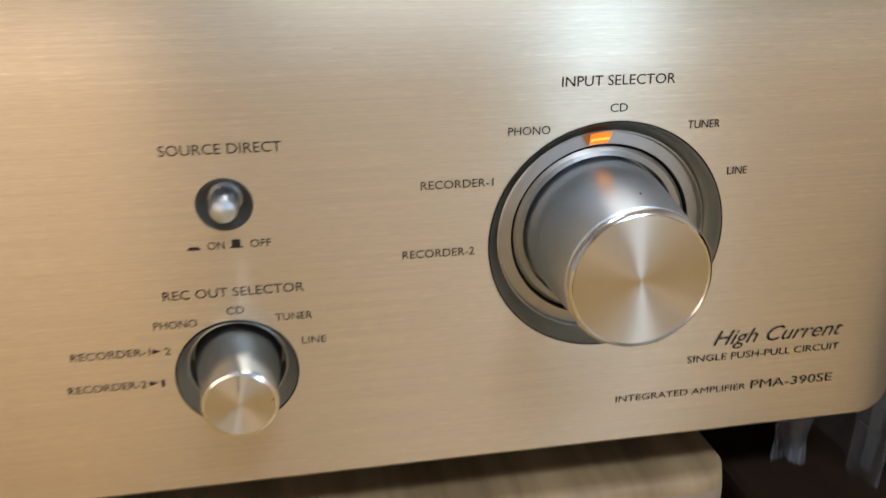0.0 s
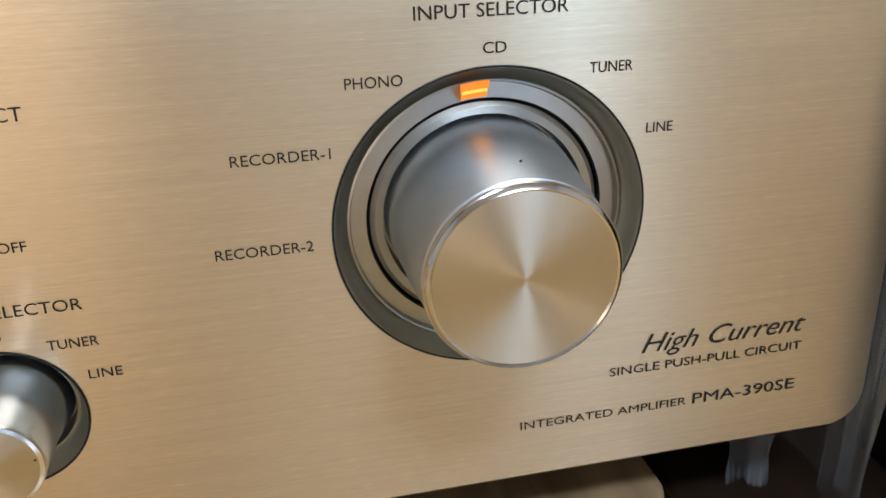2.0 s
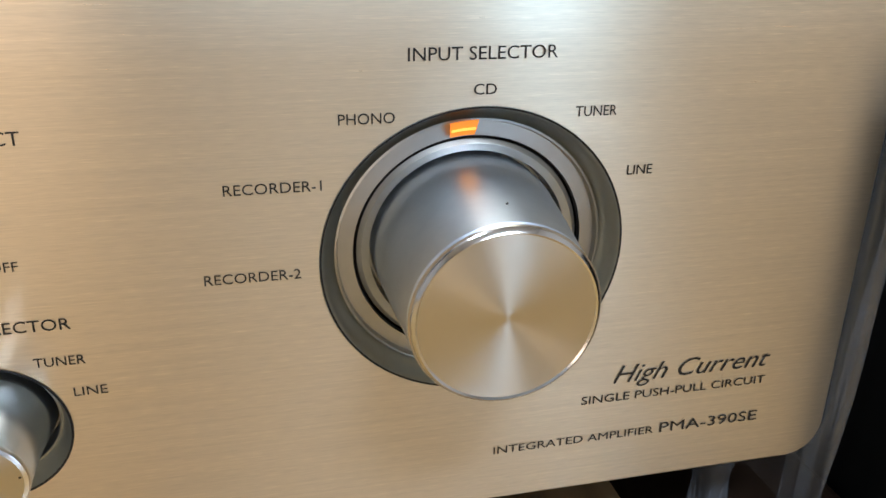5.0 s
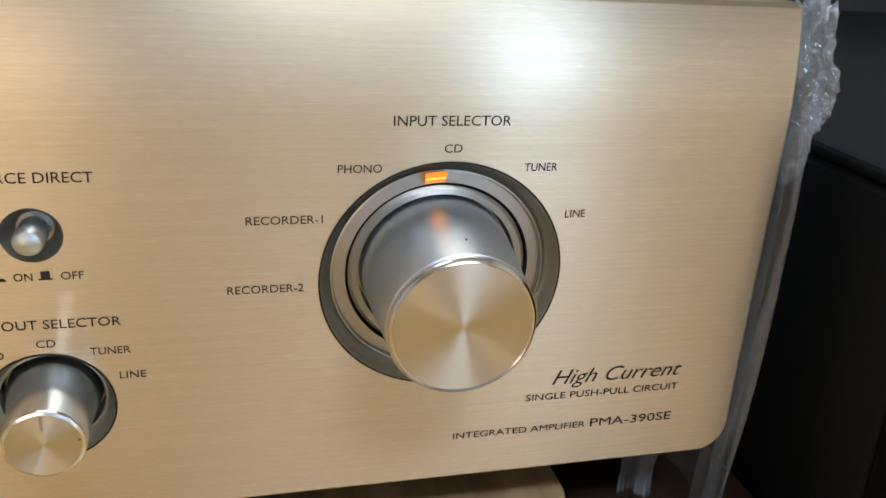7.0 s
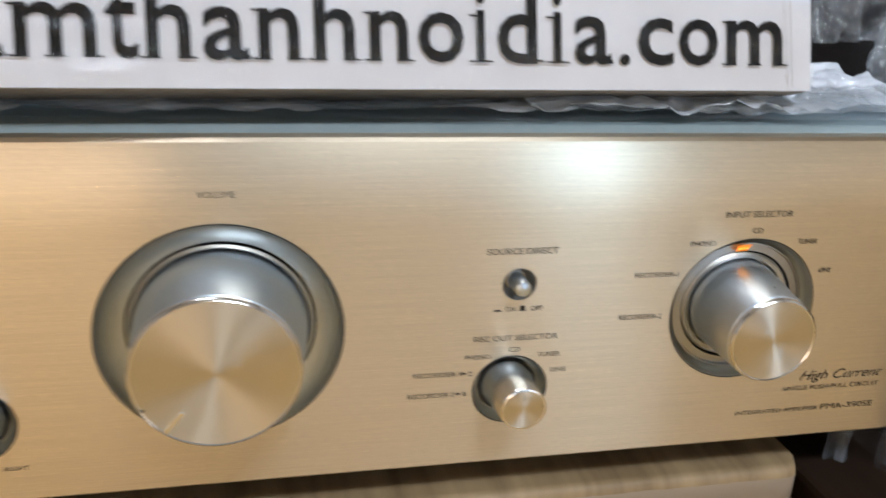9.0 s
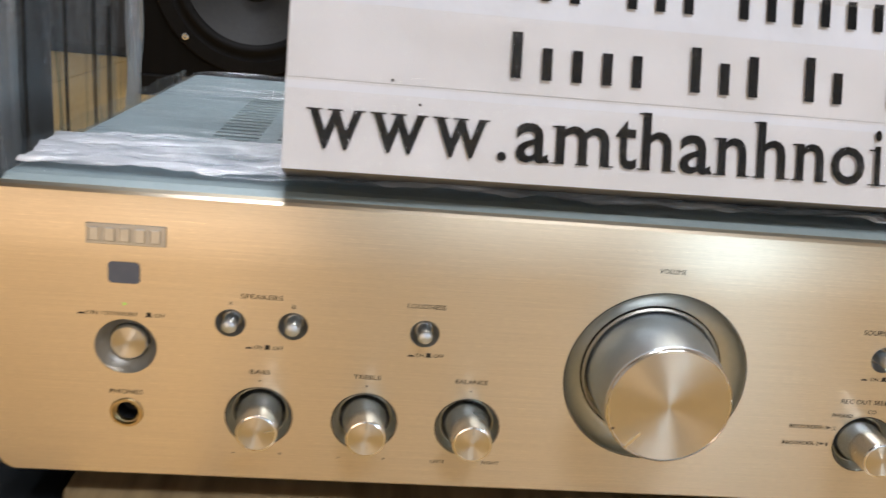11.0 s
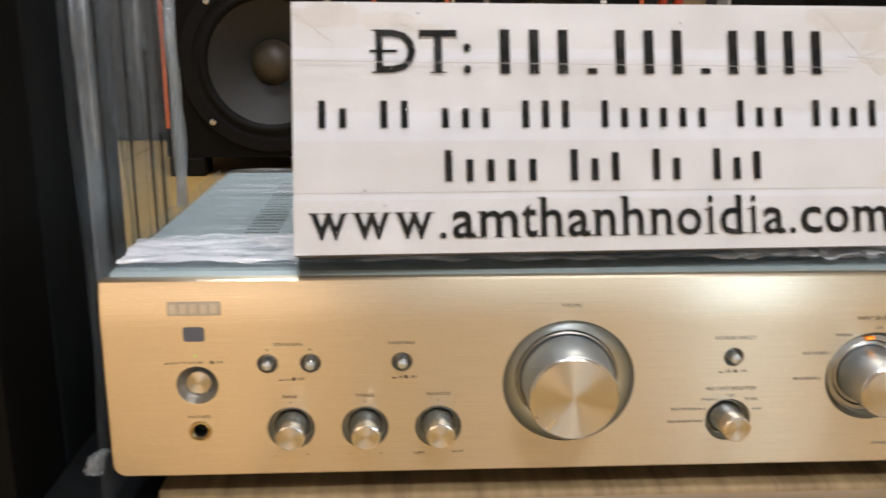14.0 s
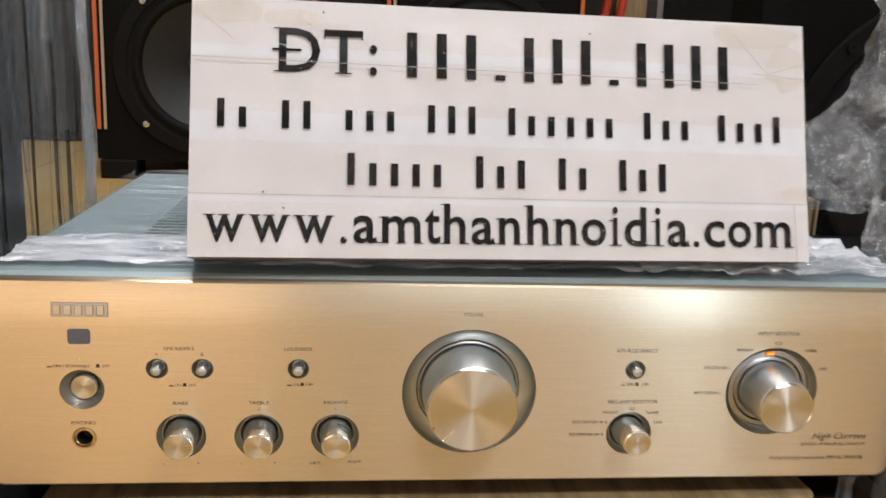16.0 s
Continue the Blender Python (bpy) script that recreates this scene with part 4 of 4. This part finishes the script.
floor_speaker(-0.537, -0.262, -0.006, 0.19, 0.62, -0.3997, 0.153, 0.113, "large black floor loudspeaker with a dark woofer, partly in film")
floor_speaker(0.272, 0.61, 0.315, 0.55, 0.62, 0.44, 0.14, 0.1376, "large black loudspeaker wrapped in crumpled clear film")


def low_black_box():
    t = thing("black_component", "low plain black case standing beside the amplifier", "hi-fi component", (0.38, 0.07, -0.02))
    inv = Matrix.Translation((-0.38, -0.07, 0.02))
    part("case", box(0.238, 0.52, -0.022, 0.28, -0.014, 0.0765, 0.002), CABINET_SIDE, t, "plain black case").matrix_parent_inverse = inv
    part("lid", box(0.2375, 0.5205, -0.022, 0.281, 0.0767, 0.080, 0.0012), CABINET_SIDE, t, "black lid").matrix_parent_inverse = inv
    part("front", box(0.238, 0.52, -0.030, -0.0222, -0.014, 0.080, 0.0012), CABINET, t, "black front plate").matrix_parent_inverse = inv
    for fx in (0.255, 0.49):
        for fy in (0.0, 0.25):
            part("foot", box(fx - 0.012, fx + 0.012, fy - 0.012, fy + 0.012, -0.02, -0.0142, 0.001), FOOT, t).matrix_parent_inverse = inv
    return t


low_black_box()


def hang_left(u, v):
    y = 0.085 + 0.165 * u
    z = 0.60 - 0.61 * v
    x = -0.2570 + 0.022 * u + 0.006 * nz(y * 2.5, z * 0.22, 2, 22) + 0.006 * nz(y * 6, z * 0.3, 5, 30)
    y += 0.014 * nz(z, u, 3, 9) * u
    return (x, y, z)


def hang_left_inner(u, v):
    y = 0.10 + 0.12 * u
    z = 0.60 - 0.61 * v
    x = -0.2560 + 0.010 * u + 0.006 * nz(y * 5, z * 0.25, 12, 30)
    return (x, y, z)


lf = thing("hanging_film", "loose clear plastic film hanging down the side of a loudspeaker", "plastic film", (-0.26, 0.2, -0.02), "hanging film")
LI = Matrix.Translation((0.26, -0.2, 0.02))
part("outer_sheet", film_sheet(hang_left, 60, 60), FILM_HANG, lf, "clear wrinkled outer sheet").matrix_parent_inverse = LI


def fold_left(u, v):
    z = 0.60 - 0.61 * v
    y = 0.098 + 0.030 * u + 0.004 * nz(0, z, 3, 14)
    x = -0.2525 + 0.004 * math.sin(u * 5) + 0.003 * nz(u * 2, z * 0.5, 6, 12)
    return (x, y, z)


def edge_left(u, v):
    z = 0.60 - 0.50 * v
    y = 0.222 + 0.026 * u + 0.012 * nz(1, z, 3, 16)
    x = -0.2350 + 0.005 * math.sin(u * 6) + 0.004 * nz(u * 2, z * 0.8, 6, 22)
    return (x, y, z)


part("front_fold", film_sheet(fold_left, 16, 90), FILM_FOLD, lf, "whitish fold along the front edge").matrix_parent_inverse = LI
part("loose_edge", film_sheet(edge_left, 16, 90), FILM_FOLD, lf, "whitish loose wavy edge").matrix_parent_inverse = LI


def crease_left(y0, z_top, z_low, wide, seed):
    def fn(u, v):
        z = z_top + (z_low - z_top) * v
        y = y0 + wide * (u - 0.5) * (0.5 + 0.5 * math.sin(math.pi * min(1.0, v * 1.2 + 0.1))) + 0.003 * nz(seed, z, 1, 12)
        return (-0.2500 + 0.10 * (y - 0.08) + 0.0015 * math.sin(u * 3), y, z)
    return fn


# dark strips paint the shade and dark reflections between the film's folds
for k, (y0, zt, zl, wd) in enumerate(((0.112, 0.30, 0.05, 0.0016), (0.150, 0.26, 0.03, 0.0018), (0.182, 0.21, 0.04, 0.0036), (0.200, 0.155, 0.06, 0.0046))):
    part("dark_crease", film_sheet(crease_left(y0, zt, zl, wd, k), 6, 40), FILM_SHADE, lf, "dark strip painting the shade in a film crease").matrix_parent_inverse = LI
part("inner_sheet", film_sheet(hang_left_inner, 40, 50), FILM_HANG, lf, "clear wrinkled inner sheet").matrix_parent_inverse = LI


def twist(u, v):
    a = 2 * math.pi * u
    t = v
    r = 0.0010 + 0.0028 * t ** 2 * (1 + 1.2 * nz(math.cos(a), math.sin(a), t * 3, 2.5))
    return (-0.224 - 0.010 * t + r * math.cos(a), 0.030 - 0.015 * t, 0.012 + 0.012 * math.sin(3 * t) * t + r * 0.7 * math.sin(a) - 0.006 * t)


part("twisted_end", film_sheet(twist, 24, 16), FILM_CRUMPLE, lf, "twisted crumpled end of film").matrix_parent_inverse = LI

rf = thing("hanging_film", "crumpled clear plastic film bunched beside the amplifier", "plastic film", (0.25, 0.15, -0.02), "hanging film")
RI = Matrix.Translation((-0.25, -0.15, 0.02))


def hang_right(u, v):
    z = 0.62 - 0.505 * v
    k = min(1.0, max(0.0, (z - 0.115) / 0.10))
    x0 = 0.224 + 0.088 * k * k * (3 - 2 * k) + 0.006 * nz(0, z, 1, 14)
    x = x0 + (0.46 - x0) * u
    y = 0.205 - 0.06 * u + 0.020 * ridge(x * 1.2, z * 0.7, 4, 16) + 0.011 * ridge(x, z * 0.8, 6, 42) + 0.004 * ridge(x, z, 9, 110)
    return (x, y, z)


def bunch_right(u, v):
    x = 0.2235 + 0.050 * u
    z = 0.150 - 0.070 * v - 0.02 * u
    y = 0.050 + 0.03 * u + 0.012 * ridge(x * 2, z * 0.5, 1, 30) + 0.005 * ridge(x, z * 0.6, 3, 90)
    return (x, y, z)


def lump_right(u, v):
    a, b = 2 * math.pi * u, math.pi * v
    c = (math.sin(b) * math.cos(a), math.sin(b) * math.sin(a), math.cos(b))
    r = 0.0064 * (1 + 0.45 * noise.noise(Vector(c) * 1.7) + 0.40 * ridge(*c, 2.6) + 0.16 * ridge(*c, 6.5))
    return (0.2268 + 0.75 * r * c[0], 0.013 + r * c[1], 0.093 + 2.0 * r * c[2])


def strip_right(u, v):
    z = 0.086 - 0.105 * v
    x = 0.2194 + 0.0055 * u - 0.004 * v * v + 0.0015 * nz(u * 3, z * 0.3, 1, 30)
    y = 0.004 - 0.002 * v + 0.006 * math.sin(u * 9) * (1 - 0.3 * v) + 0.003 * nz(u * 3, z * 0.4, 4, 40)
    return (x, y, z)


def strip_low(u, v):
    z = 0.030 - 0.0495 * v
    x = 0.2010 + 0.0095 * u + 0.0015 * nz(u * 3, z * 0.5, 1, 50)
    y = 0.012 + 0.002 * math.sin(u * 7) + 0.003 * nz(u * 3, z, 4, 60)
    return (x, y, z)


part("back_sheet", film_sheet(hang_right, 110, 150), FILM_CRUMPLE, rf, "crumpled clear sheet").matrix_parent_inverse = RI
part("bunched_sheet", film_sheet(bunch_right, 60, 60), FILM_CRUMPLE, rf, "bunched clear sheet").matrix_parent_inverse = RI
part("lump", film_sheet(lump_right, 72, 60), FILM_CRUMPLE, rf, "crumpled lump of film").matrix_parent_inverse = RI
part("narrow_strip", film_sheet(strip_right, 30, 40), FILM_STRIP, rf, "narrow whitish strip of film").matrix_parent_inverse = RI
part("narrow_strip", film_sheet(strip_low, 30, 30), FILM_STRIP, rf, "narrow whitish strip of film").matrix_parent_inverse = RI

slat = thing("wooden_plank", "honey-coloured wooden plank standing before a film-wrapped loudspeaker", "plank", (0.327, 0.302, -0.02))
part("face", box(-0.012, 0.002, -0.006, 0.006, 0.0, 0.128, 0.0015), PLY, slat)
part("edge", box(0.0036, 0.0065, -0.006, 0.006, 0.0, 0.126, 0.0010), PLY, slat)


# ---------------------------------------------------------------- loudspeakers at the back
def shelf_speaker(cx, y0, width, cz, label):
    base = (cx, y0 + 0.15, -0.02)
    t = thing("bookshelf_loudspeaker", label, "loudspeaker", base, "loudspeakers at the back")
    inv = Matrix.Translation((-base[0], -base[1], -base[2]))
    x0, x1, zb = cx - width / 2, cx + width / 2, 0.012
    obs = [part("cabinet", box(x0, x1, y0 + 0.0702, y0 + 0.30, zb, 0.62, 0.003), CABINET, t, "black cabinet")]
    obs.append(part("baffle", holed_board(x0 + 0.0003, x1 - 0.0003, zb + 0.0003, 0.6197, y0, y0 + 0.07, cx, cz, 0.135), CABINET, t, "black front baffle"))
    for a, b, c, d in ((x0 + 0.002, x0 + 0.009, ORANGE, "orange edge trim"), (x1 - 0.009, x1 - 0.002, ORANGE, "orange edge trim"), (x0 + 0.013, x0 + 0.018, PALE, "pale edge trim")):
        obs.append(part("edge_trim", box(a, b, y0 - 0.004, y0 - 0.0003, zb + 0.05, 0.612, 0.0015), c, t, d))
    for a in (x0 + 0.004, x1 - 0.064):
        obs.append(part("foot", box(a, a + 0.06, y0 - 0.004, y0 + 0.06, -0.02, zb, 0.003), RUBBER, t, "black block foot"))
    for ob in obs:
        ob.matrix_parent_inverse = inv
    woofer(t, cx, y0 - 0.0004, cz, 0.150, CONE, DOME, "black woofer frame with screws", inv)
    return t


shelf_speaker(-0.292, 1.12, 0.362, 0.172, "black loudspeaker with grey cone and orange edge trim")
shelf_speaker(0.170, 1.12, 0.340, 0.175, "black loudspeaker with brown-grey cone and orange edge trim")

post = thing("grey_post", "grey painted upright post behind the loudspeakers", "post", (0.545, 1.22, -0.02))
part("shaft", box(-0.035, 0.035, -0.03, 0.03, 0.0, 1.2, 0.004), POST, post)
part("base_plate", box(-0.05, 0.05, -0.045, 0.045, 0.0, 0.01, 0.002), POST, post)

rack = thing("black_rack", "tall black cabinet standing behind the loudspeakers", "cabinet", (0.0, 1.62, -0.02))
part("carcass", box(-1.3, 1.3, 0.021, 0.3, 0.0, 1.2, 0.004), DARKWALL, rack)
for k in range(4):
    part("door", box(-1.298 + 0.65 * k, -0.654 + 0.65 * k, 0.0, 0.02, 0.02, 1.196, 0.003), DARKWALL, rack)
shelf_wood = thing("wooden_upright", "brown wooden upright board beside the post", "board", (0.475, 1.30, -0.02))
part("plank", box(-0.03, 0.03, -0.01, 0.01, 0, 1.0, 0.002), PLY, shelf_wood)


def cable(name, pts, radius, mat, label):
    cu = bpy.data.curves.new(name, "CURVE")
    cu.dimensions, cu.bevel_depth, cu.bevel_resolution, cu.use_fill_caps = "3D", radius, 4, True
    sp = cu.splines.new("NURBS")
    sp.points.add(len(pts) - 1)
    for p, q in zip(sp.points, pts):
        p.co = (*q, 1)
    sp.use_endpoint_u, sp.order_u = True, 4
    tmp = bpy.data.objects.new(name, cu)
    me = bpy.data.meshes.new_from_object(tmp)
    bpy.data.objects.remove(tmp)
    bpy.data.curves.remove(cu)
    me.materials.clear()
    me.materials.append(mat)
    for p in me.polygons:
        p.use_smooth = True
    return tagged(new(name, me), label, "cable", "red cables")


for dx, r in ((0.0, 0.008), (0.028, 0.008)):
    cable("red_cable", [(0.36 + dx, 1.24, 0.62), (0.40 + dx, 1.20, 0.42), (0.405 + dx, 1.18, 0.30), (0.36 + dx, 1.20, 0.16), (0.355 + dx, 1.24, 0.02), (0.37 + dx, 1.24, -0.012)], r, RED, "thick red cable hanging in a loop behind a loudspeaker")

# unseen lamp housings added on the ceiling, above the key light and the back fill
for nm, c, sx, sy, lab in (("ceiling_lamp", (0.58, -1.55), 0.57, 0.33, "white lamp housing added above an unseen ceiling light"), ("ceiling_lamp", (-0.35, 0.62), 0.47, 0.28, "white lamp housing added above an unseen ceiling light")):
    t = thing(nm, lab, "lamp", (c[0], c[1], 2.44))
    part("housing", box(-sx, sx, -sy, sy, 0.0, 0.06, 0.006), LAMP_WHITE, t)

# ---------------------------------------------------------------- floor boards
xb = -1.955
while xb < 2.0:
    wdt = 0.45
    bm = box(0, wdt - 0.0035, 0, 4.96, -0.0024, 0.0, 0.0008, 1)
    ob = part("floor_board", bm, FLOOR, floor_base)
    ob.location = (xb, -2.79, -0.0201)
    xb += wdt
